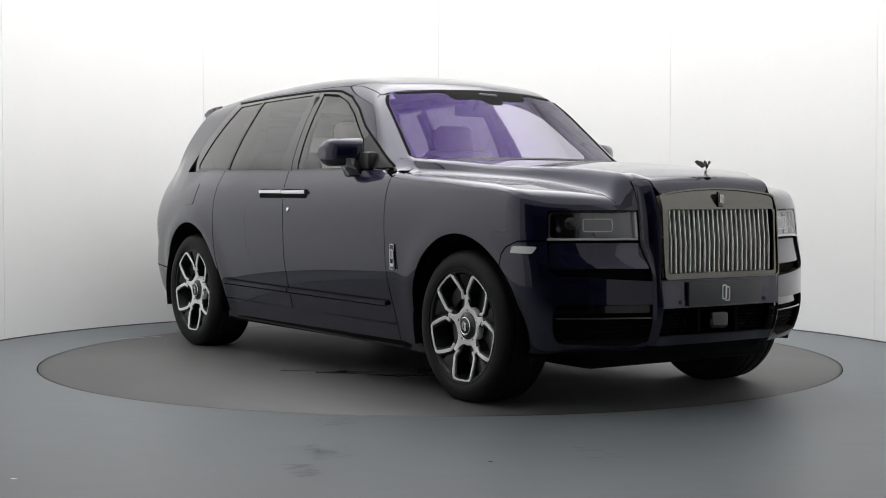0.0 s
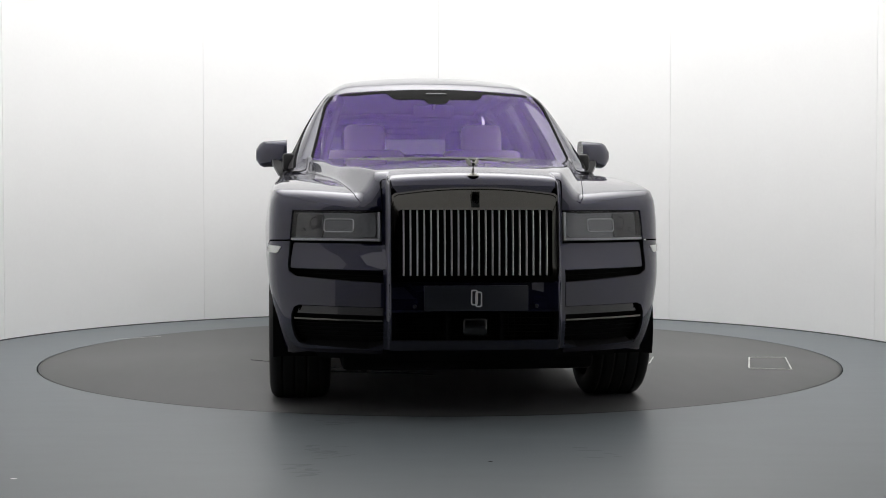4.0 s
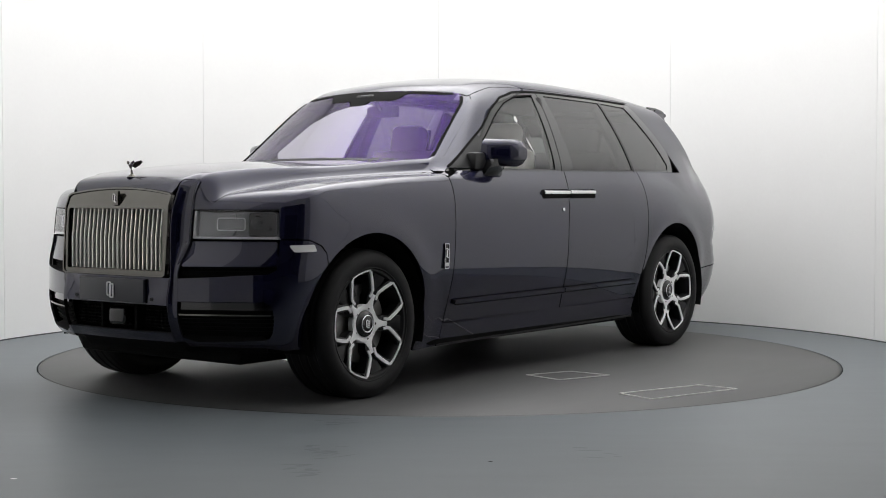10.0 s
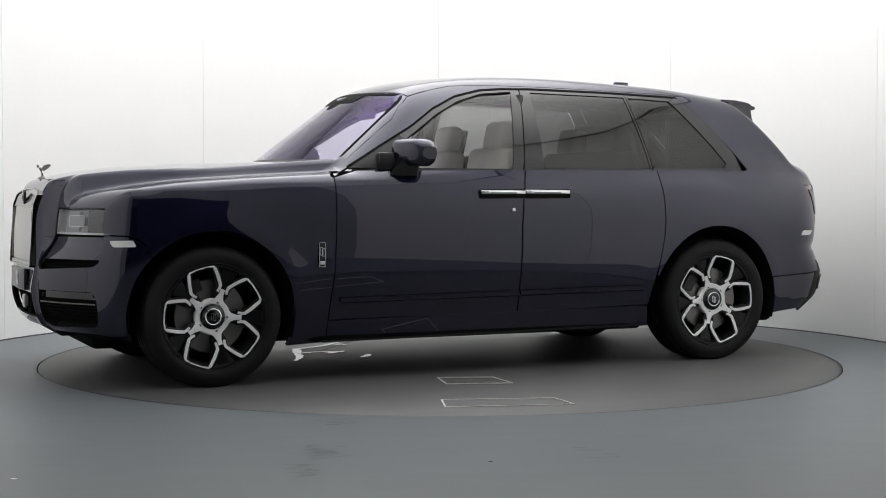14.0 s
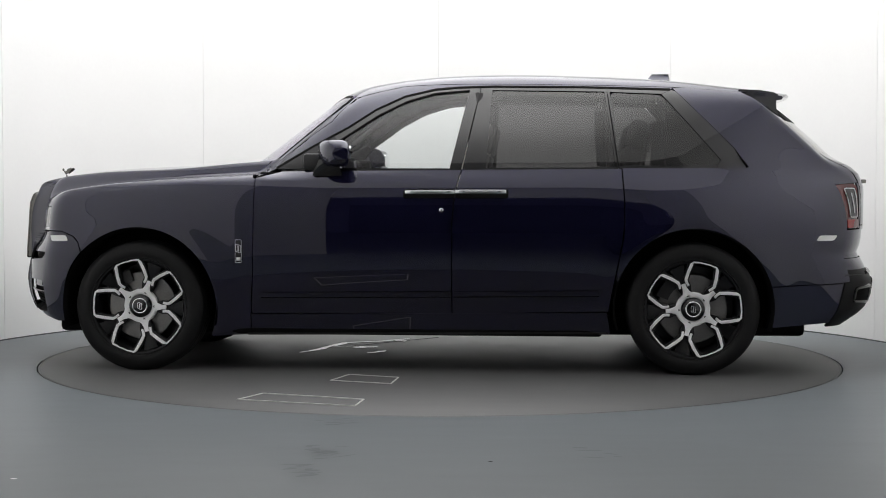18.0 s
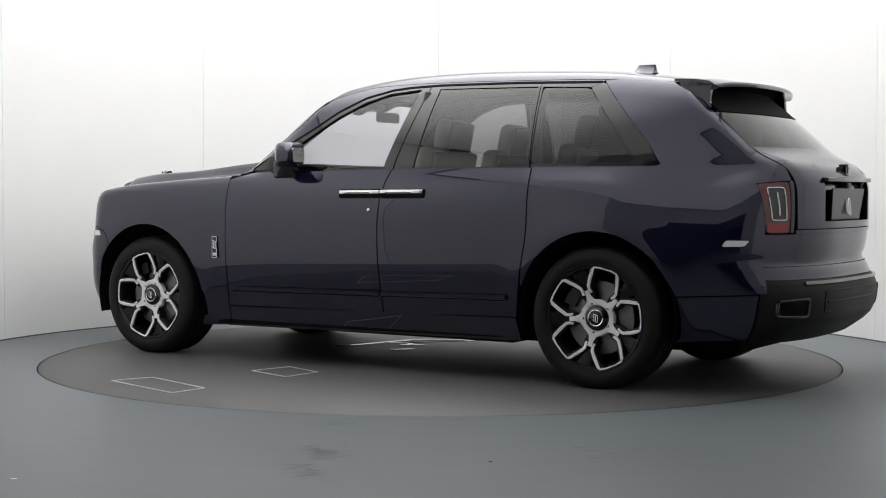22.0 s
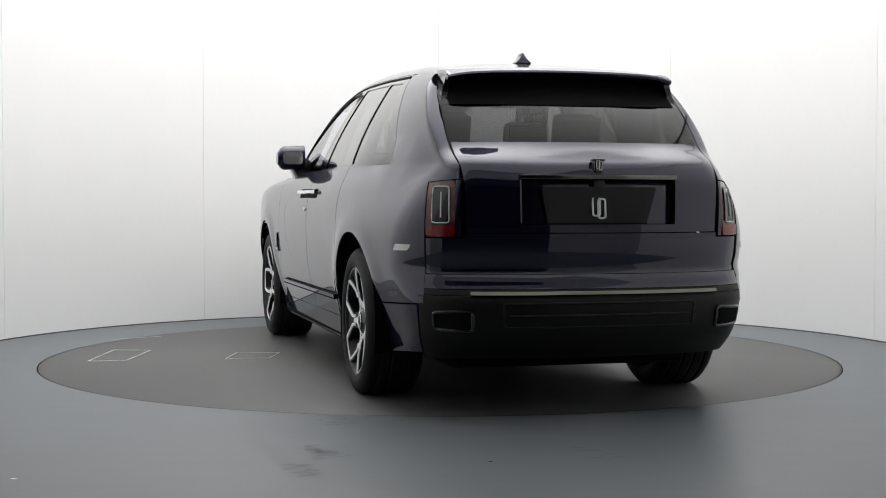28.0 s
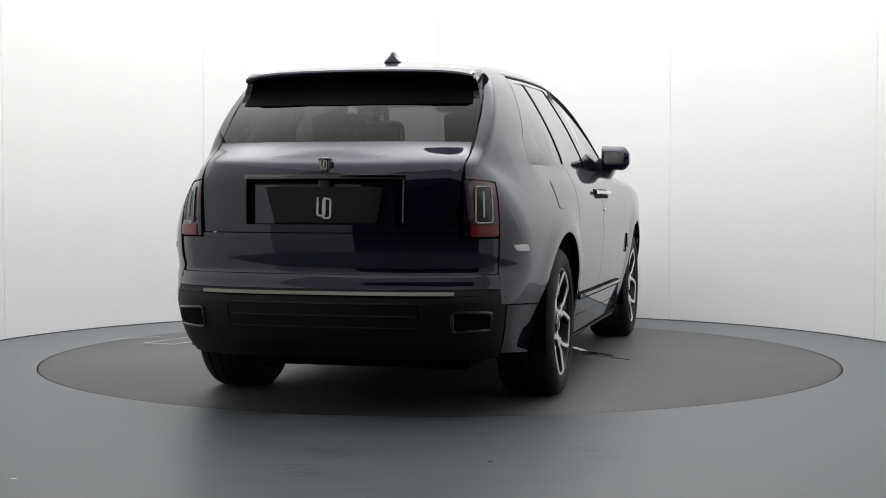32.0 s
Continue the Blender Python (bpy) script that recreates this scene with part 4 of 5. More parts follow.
# ---- wheels ----
def wheel(x, y, face, phase):
    """One wheel; face +1 looks to the car's left."""
    w = part("wheel", moved(spin([(0.05, -0.20), (0.262, -0.20), (0.268, -0.16), (0.262, -0.02), (0.286, 0.0), (0.286, 0.008), (0.276, 0.006), (0.256, -0.03), (0.250, -0.17), (0.06, -0.17)], 56), pose(0, 0, 0)), ALLOYBLACK, CAR, "22-inch black rim with machined spokes")
    w.matrix_local = pose(x, y, 0.385, 0, 0, 0 if face > 0 else 180)
    tread = [(0.286, 0.004), (0.300, 0.016), (0.330, 0.020), (0.362, 0.012), (0.380, -0.004)]
    back = [(r, -0.27 - h + 0.0) for r, h in tread[::-1]]
    mid = []
    for k, h in enumerate(np.linspace(-0.02, -0.25, 24)):
        mid.append((0.392 - 0.004 * (abs(h + 0.135) / 0.115) ** 3 - (0.007 if k % 6 == 3 else 0), h))
    part("tyre", spin(tread + mid + back, 72), RUBBER, w, "black low-profile tyre")
    part("sidewall_bead", spin([(0.287, 0.006), (0.292, 0.0145), (0.297, 0.013)], 72), RUBBER, w)
    part("brake_disc", spin([(0.09, -0.075), (0.200, -0.075), (0.205, -0.08), (0.205, -0.105), (0.09, -0.11)], 48), STEEL, w)
    # caliper
    pts = [(0.155 * math.cos(a), 0.155 * math.sin(a)) for a in np.linspace(0.35, 1.25, 8)] + [(0.225 * math.cos(a), 0.225 * math.sin(a)) for a in np.linspace(1.25, 0.35, 8)]
    part("caliper", prism(pts, -0.09, lambda u, q, d: (u, -0.05 + d, q)), SATIN, w)

    def pl(u, q, d):
        return (u, 0.004 - d - 0.05 * max(0, 1 - math.hypot(u, q) / 0.27), q)
    # five petal-shaped spoke loops round a silver hub ring with five prongs
    for i in range(5):
        ang = 2 * math.pi * i / 5 + radians(phase)

        def strip(name, pts, wid, depth, mat, lift=0.0, a0=ang):
            c, s = math.cos(a0), math.sin(a0)
            v, f = [], []
            for k, (r, t) in enumerate(pts):
                a, b = pts[max(0, k - 1)], pts[min(len(pts) - 1, k + 1)]
                dr, dt = b[0] - a[0], b[1] - a[1]
                n = math.hypot(dr, dt)
                ww = wid[k] / 2
                o = (-dt / n * ww, dr / n * ww)
                for sg, dd, sh in ((1, 0.002, 1.0), (1, 0.0, 0.8), (-1, 0.0, 0.8), (-1, 0.002, 1.0), (-1, depth, 1.0), (1, depth, 1.0)):
                    rr, tt = r + sg * o[0] * sh, t + sg * o[1] * sh
                    v.append(pl(rr * c - tt * s, rr * s + tt * c, dd - lift))
            for k in range(len(pts) - 1):
                for j in range(6):
                    m = (j + 1) % 6
                    f.append((k * 6 + j, k * 6 + m, k * 6 + 6 + m, k * 6 + 6 + j))
            f += [tuple(reversed(range(6))), tuple(len(v) - 6 + j for j in range(6))]
            return part(name, (v, f), mat, w)
        half = [(0.128, 0.060), (0.142, 0.075), (0.158, 0.085), (0.205, 0.083), (0.255, 0.076), (0.270, 0.068)]
        loop = half + [(0.276, 0.030), (0.276, -0.030)] + [(r, -t) for r, t in half[::-1]]
        wid = [0.013, 0.016, 0.018, 0.019, 0.018, 0.012, 0.009, 0.009, 0.012, 0.018, 0.019, 0.018, 0.016, 0.013]
        strip("spoke_face", loop, wid, 0.006, ALLOY, 0.004)
        for sg in (1, -1):
            strip("spoke", [(r, t * sg) for r, t in [(0.08, 0.044)] + half], [0.03, 0.03, 0.032, 0.034, 0.036, 0.04, 0.05], 0.055, ALLOYBLACK, -0.002)
        strip("hub_prong", [(0.085, 0.0), (0.105, 0.0), (0.130, 0.0), (0.160, 0.0)], [0.085, 0.045, 0.028, 0.026], 0.03, ALLOY, 0.002, ang + math.pi / 5)
        strip("spoke_web", [(0.10, 0.0), (0.18, 0.0), (0.265, 0.0)], [0.04, 0.05, 0.09], 0.03, ALLOYBLACK, -0.012, ang + math.pi / 5)
        q = ang + math.pi / 5
        bolt = moved(spin([(0.001, 0.004), (0.007, 0.003), (0.009, -0.002), (0.009, -0.02)], 10), pose(0.085 * math.cos(q), -0.031, 0.085 * math.sin(q)))
        part("wheel_bolt", bolt, SATIN, w)
    part("hub", spin([(0.060, -0.05), (0.068, -0.036), (0.074, -0.030), (0.094, -0.028), (0.101, -0.034), (0.102, -0.06)], 40), ALLOY, w)
    cap = part("hub_cap", spin([(0.001, -0.014), (0.044, -0.014), (0.050, -0.018), (0.060, -0.026), (0.069, -0.028), (0.070, -0.05)], 40), BLACK, w, "black centre cap with chrome ring")
    part("cap_ring", spin([(0.039, -0.0125), (0.043, -0.0105), (0.047, -0.0125)], 40), CHROME, w)
    emblem(w, pose(0, -0.0125, 0, 90, 0, 180), 0.045)
    return w


def emblem(parent, m, size, mat=None, name="emblem"):
    """A plain mark of two overlapping upright loops, size tall, in its own x-y plane."""
    datas = []
    for dx, dy in ((-0.12, 0.05), (0.12, -0.05)):
        o = rounded([(dx - 0.19, dy - 0.43), (dx + 0.19, dy - 0.43), (dx + 0.19, dy + 0.43), (dx - 0.19, dy + 0.43)], 0.14)
        k = rounded([(dx - 0.12, dy - 0.36), (dx + 0.12, dy - 0.36), (dx + 0.12, dy + 0.36), (dx - 0.12, dy + 0.36)], 0.09)
        datas.append(ring(o, k, 0.06, lambda u, w, q: (u, w, 0.06 - q)))
    d = joined(*datas)
    d = moved(d, m @ Matrix.Diagonal((size, size, size, 1)))
    return part(name, d, mat or CHROME, parent, "small bright double-loop emblem")


for wx, wy, left, right in ((HUB, 0.955, 75, -90), (-HUB, 0.95, 104, -90)):
    wheel(wx, wy, 1, left)
    wheel(wx, -wy, -1, right)


# ---- under the skin ----
def underbody():
    part("floor_pan", box(-2.35, 2.25, -0.62, 0.62, 0.20, 0.32, 0.03), MATT, CAR, "black underbody")
    part("rocker", box(-1.12, 1.12, -0.90, 0.90, 0.215, 0.34, 0.02), MATT, CAR)
    part("inner_shell", box(-1.15, 1.10, -0.905, 0.905, 0.34, 1.10, 0.03), TRIMDARK, CAR)
    for sg in (1, -1):
        part("cowl_filler", data_of(box(0.66, 0.93, sg * 0.835 - 0.03, sg * 0.835 + 0.03, 1.06, 1.19, 0.01)), MATT, CAR)
        d = sheet(dense([(0.975, 0.735), (0.975, 0.865), (0.90, 0.870), (0.82, 0.83), (0.74, 0.80), (0.74, 0.765), (0.86, 0.750)]), "top", body, cell=0.02, lift=-0.003)
        part("cowl_panel", d if sg > 0 else flip(d), PAINT, CAR)
    part("engine_bay", box(1.10, 2.28, -0.60, 0.60, 0.30, 0.98, 0.05), MATT, CAR)
    part("rear_bay", box(-2.45, -1.15, -0.62, 0.62, 0.30, 1.12, 0.05), MATT, CAR)
    for x in (HUB, -HUB):
        prof = [(0.47, -0.34), (0.455, -0.06), (0.470, -0.004)]
        for sg in (1, -1):
            arc, v, f = np.linspace(-0.3, math.pi + 0.3, 30), [], []
            for a in arc:
                for r, h in prof + [(0.05, -0.34)]:
                    v.append((x + r * math.cos(a), sg * (0.955 + h), 0.395 + r * math.sin(a)))
            for i in range(len(arc) - 1):
                for k, m in ((0, 1), (1, 2), (0, 3)):
                    f.append((i * 4 + k, i * 4 + m, i * 4 + 4 + m, i * 4 + 4 + k))
            part("wheel_liner", (v, f), MATT, CAR)


underbody()


# ---- nose ----
def front_x(y, z):
    return 2.445 - 0.21 * (abs(y) / 0.85) ** 2.4 + float(front_z(z) + chin(y, z))


def rectF(y0, y1, z0, z1, r=0.0, k=1):
    p = [(sF(y0), z0), (sF(y1), z0), (sF(y1), z1), (sF(y0), z1)]
    return dense(rounded(p, r) if r else p, d=0.04)


def mirrored_poly(half):
    return half + [(-y, z) for y, z in half[::-1] if abs(y) > 1e-6]


def grille():
    def pl(lift):
        return lambda u, w, d: (float(mask_z(w)) + lift - d, u, w)
    n = 12
    outer = [(y, 1.092 - 0.030 * (y / 0.385) ** 2) for y in np.linspace(-0.375, 0.375, n)] + [(0.392, 1.052), (0.394, 1.0), (0.394, 0.70), (0.390, 0.658), (0.375, 0.648)]
    outer += [(y, 0.648) for y in np.linspace(0.3, -0.3, 6)] + [(-0.375, 0.648), (-0.390, 0.658), (-0.394, 0.70), (-0.394, 1.0), (-0.392, 1.052)]
    inner = [(y, 0.986) for y in np.linspace(-0.352, 0.352, n)] + [(0.362, 0.980), (0.362, 0.95), (0.362, 0.72), (0.362, 0.684), (0.352, 0.676)]
    inner += [(y, 0.676) for y in np.linspace(0.3, -0.3, 6)] + [(-0.352, 0.676), (-0.362, 0.684), (-0.362, 0.72), (-0.362, 0.95), (-0.362, 0.980)]
    g = part("grille", ring(outer, inner, 0.09, pl(0.022)), DARKCHROME, CAR, "tall dark-chrome grille with upright polished slats")
    rim_in = [(u * 0.978, 0.866 + (w - 0.866) * 0.965) for u, w in outer]
    part("grille_bead", ring(outer, rim_in, 0.012, pl(0.028)), DARKCHROME, g)
    part("grille_back", box(2.40, 2.412, -0.37, 0.37, 0.66, 1.0, 0), MATT, g)
    for i in range(22):
        y = -0.338 + 0.676 * i / 21
        v = []
        for z in (0.678, 0.83, 0.984):
            x = float(mask_z(z)) + 0.006
            for dx, dy in ((0.005, 0.0), (0.004, 0.0026), (0.001, 0.0040), (-0.018, 0.0034), (-0.018, -0.0034), (0.001, -0.0040), (0.004, -0.0026)):
                v.append((x + dx, y + dy, z))
        f = [(k * 7 + j, k * 7 + (j + 1) % 7, k * 7 + 7 + (j + 1) % 7, k * 7 + 7 + j) for k in range(2) for j in range(7)]
        part("grille_slat", (v, f), SLAT, g)
    # badge on the header
    part("badge", box(2.50, 2.518, -0.020, 0.020, 1.000, 1.074, 0.004), DARKCHROME, g, "upright chrome badge")
    emblem(g, pose(2.519, 0, 1.037, 90, 0, 90), 0.045)


def nose():
    # body-coloured posts between grille and lamps
    e = on("top", [q for q in hood_outline()[4] if q[1] < 0.434], lower)
    post = [(0.397, 0.325), (0.432, 0.325), (0.432, 0.98)] + [(p[1], p[2]) for p in e] + [(0.397, e[-1][2])]
    both("nose_post", sheet(dense(post, d=0.02), "front", lower, cell=0.014, lift=-0.002), PAINT, CAR)
    # plate carrier, centre intake, lip
    band = [(-0.395, 0.508), (0.395, 0.508), (0.395, 0.645), (-0.395, 0.645)]
    part("bumper_centre", sheet(dense(band, d=0.04), "front", lower), PAINT, CAR)
    plate = part("number_plate", box(2.530, 2.547, -0.245, 0.245, 0.514, 0.632, 0.003), plain("dark_plate", (0.022, 0.024, 0.032), 0.35, 0, 0.2), CAR, "blank dark front plate with a silver emblem")
    plate.matrix_local = pose(0.004, 0, 0.0)
    emblem(plate, pose(2.548, 0, 0.573, 90, 0, 90), 0.085, WHITE)
    for y in (0.25, -0.25):
        part("parking_sensor", moved(spin([(0.001, 0.004), (0.008, 0.003), (0.010, -0.004)], 14, "x"), pose(2.537, y * 1.15, 0.535)), SATIN, CAR)
    part("intake_back", box(2.36, 2.37, -0.40, 0.40, 0.33, 0.52, 0), MATT, CAR)
    for z in np.linspace(0.385, 0.485, 7):
        part("intake_bar", box(2.43, 2.445, -0.39, 0.39, z - 0.003, z + 0.003, 0.001), MATT, CAR)
    for y in np.linspace(-0.37, 0.37, 27):
        part("intake_rib", box(2.425, 2.44, y - 0.0025, y + 0.0025, 0.375, 0.492, 0), MATT, CAR)
    for y in (0.13, -0.13):
        part("intake_post", box(2.42, 2.50, y - 0.008, y + 0.008, 0.372, 0.506, 0.003), MATT, CAR)
    part("radar_cover", box(2.44, 2.52, -0.062, 0.062, 0.392, 0.484, 0.02, 3), BLACK, CAR, "smooth dark radar cover in the intake")
    lip = [(-0.40, 0.322), (0.40, 0.322), (0.40, 0.368), (-0.40, 0.368)]
    part("bumper_lip", sheet(dense(lip, d=0.04), "front", lower), PAINT, CAR)
    val = [(y, 0.318) for y in np.linspace(-0.80, 0.80, 30)] + [(y, 0.235) for y in np.linspace(0.74, -0.74, 30)]
    part("front_valance", sheet(val, "front", lower, lift=-0.035), MATT, CAR, "black plastic front valance")

    # cheeks: lamp, two blades, slot and intake on each side
    a, b = 0.434, 0.866
    both("cheek_back", sheet(rectF(0.400, 0.935, 0.325, 0.985), "wrap", lower, lift=-0.046, thick=0), MATT, CAR)
    both("upper_blade", sheet(rectF(a, b - 0.012, 0.706, 0.826, 0.012), "wrap", lower, thick=0.06, lift=-0.012), PAINT, CAR)
    both("intake_vane", sheet(rectF(a, 0.83, 0.488, 0.526), "wrap", lower, thick=0.02, lift=-0.024), BLACK, CAR)
    both("intake_trim", sheet(rectF(a + 0.004, 0.825, 0.460, 0.468), "wrap", lower, thick=0.02, lift=-0.006), DARKCHROME, CAR, "thin dark-chrome bar in the lower intake")
    for k in range(5):
        z = 0.366 + 0.022 * k
        both("intake_bar", sheet(rectF(a, b - 0.02, z, z + 0.005), "wrap", lower, cell=0.08, thick=0.01, lift=-0.034), MATT, CAR)
    for z in (0.655, 0.670, 0.685):
        both("slot_bar", sheet(rectF(a, b - 0.02, z, z + 0.004), "wrap", lower, cell=0.08, thick=0.01, lift=-0.036), MATT, CAR)

    # headlamps
    def lamp(sg):
        fl = (lambda d: d) if sg > 0 else flip
        shell = part("headlamp", fl(sheet(rectF(0.450, 0.858, 0.842, 0.976, 0.014), "wrap", lower, thick=0.03, lift=-0.034)), LAMPGREY, CAR, "slim rectangular headlamp with smoky housing")
        part("lamp_bezel", fl(sheet(rectF(0.442, 0.864, 0.838, 0.848), "wrap", lower, thick=0.045, lift=-0.004)), LAMPBODY, shell)
        part("lamp_bezel", fl(sheet(rectF(0.442, 0.454, 0.850, 0.974), "wrap", lower, thick=0.045, lift=-0.004)), LAMPBODY, shell)
        cov = part("lamp_cover", fl(sheet(rectF(0.444, 0.862, 0.840, 0.978, 0.010), "wrap", lower, thick=0.003, lift=-0.002)), G_LAMP, shell)
        cov.visible_shadow = False
        part("lamp_module", fl(sheet(rectF(0.465, 0.655, 0.855, 0.966, 0.02), "wrap", lower, thick=0.02, lift=-0.020)), LAMPGREY, shell)
        part("lamp_mask", fl(sheet(rectF(0.722, 0.852, 0.850, 0.970, 0.02), "wrap", lower, thick=0.012, lift=-0.024)), BLACK, shell, "gloss black lamp inner panel")
        part("projector", fl(sheet(rectF(0.575, 0.705, 0.885, 0.935, 0.012), "wrap", lower, thick=0.02, lift=-0.012)), LAMPGREY, shell)
        ro = rectF(0.570, 0.710, 0.880, 0.940, 0.014)
        lo = on("wrap", ro, lower)
        nn = slope(lower, lo)
        part("light_guide", fl(tube([tuple(p - q * 0.008) for p, q in zip(lo, nn)], 0.0032, 6, True)), LAMPRING, shell, "pale light guide ring")
        for y, z, r in ((0.765, 0.915, 0.036), (0.815, 0.885, 0.018)):
            p = on("wrap", [(sF(y), z)], lower)[0]
            part("lens", fl(moved(spin([(0.001, 0.010), (r * 0.6, 0.006), (r, -0.006), (r * 1.05, -0.02)], 24, "x"), pose(p[0] - 0.022, p[1] - 0.008, p[2], 0, 0, 38))), BLACK, shell)
    lamp(1)
    lamp(-1)
    # side marker lamps, parking sensors
    mk = rounded([(2.060, 0.775), (2.170, 0.773), (2.192, 0.807), (2.074, 0.810)], 0.010)
    both("marker_lamp", sheet(mk, "wrap", lower, thick=0.006, lift=0.0035), AMBERCLEAR, CAR, "pale side marker lamp")
    mk = rounded([(-2.290, 0.788), (-2.366, 0.790), (-2.384, 0.820), (-2.304, 0.820)], 0.010)
    both("marker_lamp", sheet(mk, "wrap", lower, thick=0.006, lift=0.0035), AMBERCLEAR, CAR, "pale side marker lamp")
    # front badge plates on the wings
    bd = rounded([(1.015, 0.650), (1.055, 0.650), (1.055, 0.788), (1.015, 0.788)], 0.006)
    for ob in both("wing_badge", sheet(bd, "wrap", lower, thick=0.006, lift=0.005), BLACK, CAR, "upright black wing badge with chrome emblem"):
        sg = 1 if min(v.co.y for v in ob.data.vertices) > 0 else -1
        part("badge_rim", moved(ring(rounded([(-0.020, -0.069), (0.020, -0.069), (0.020, 0.069), (-0.020, 0.069)], 0.006), rounded([(-0.017, -0.066), (0.017, -0.066), (0.017, 0.066), (-0.017, 0.066)], 0.004), 0.004, lambda u, w, d: (u, -d * 0 + 0.0 - d, w)), pose(1.035, sg * 0.9985, 0.719, 0, 0, 0 if sg > 0 else 180)), CHROME, ob)
        emblem(ob, pose(1.035, sg * 0.998, 0.735, 90, 0, 180 if sg > 0 else 0), 0.055)
        part("badge_tile", data_box(1.022, 1.048, sg * 0.998 - 0.003, sg * 0.998 + 0.003, 0.662, 0.682), WHITE, ob)


def data_box(*b, bevel=0.002):
    return data_of(box(*b, bevel=bevel))


def mascot():
    """A small winged ornament on the bonnet, one plain mesh."""
    base = spin([(0.001, 0.016), (0.010, 0.016), (0.014, 0.012), (0.026, 0.006), (0.030, 0.0)], 20, "z")
    stem = tube([(0, 0, 0.012), (0.002, 0, 0.030), (0.008, 0, 0.050), (0.018, 0, 0.066)], 0.0065, 10)
    head = moved(spin([(0.001, 0.009), (0.006, 0.006), (0.008, 0.0), (0.005, -0.007), (0.001, -0.009)], 12, "z"), pose(0.026, 0, 0.074))
    datas = [base, stem, head]
    for sg in (1, -1):
        wing = [(0.008, 0.058), (-0.008, 0.078), (-0.034, 0.086), (-0.044, 0.078), (-0.030, 0.062), (-0.008, 0.046)]
        d = prism(wing, 0.004, lambda u, w, q: (u, sg * (0.004 + (0.012 - u) * 0.45 + q), w))
        datas.append(d if sg > 0 else (d[0], [tuple(reversed(k)) for k in d[1]]))
    z = float(lower_top(2.41, 0.0))
    ob = part("bonnet_ornament", joined(*datas), DARKCHROME, CAR, "small winged dark-chrome bonnet ornament")
    ob.matrix_local = pose(2.405, 0, z - 0.004)


def lower_top(x, y):
    return on("top", [(x, y)], lower)[0][2]


grille()
nose()
mascot()


# ---- tail ----
def rect(y0, y1, z0, z1, r=0.0):
    p = [(y0, z0), (y1, z0), (y1, z1), (y0, z1)]
    return dense(rounded(p, r) if r else p, d=0.04)


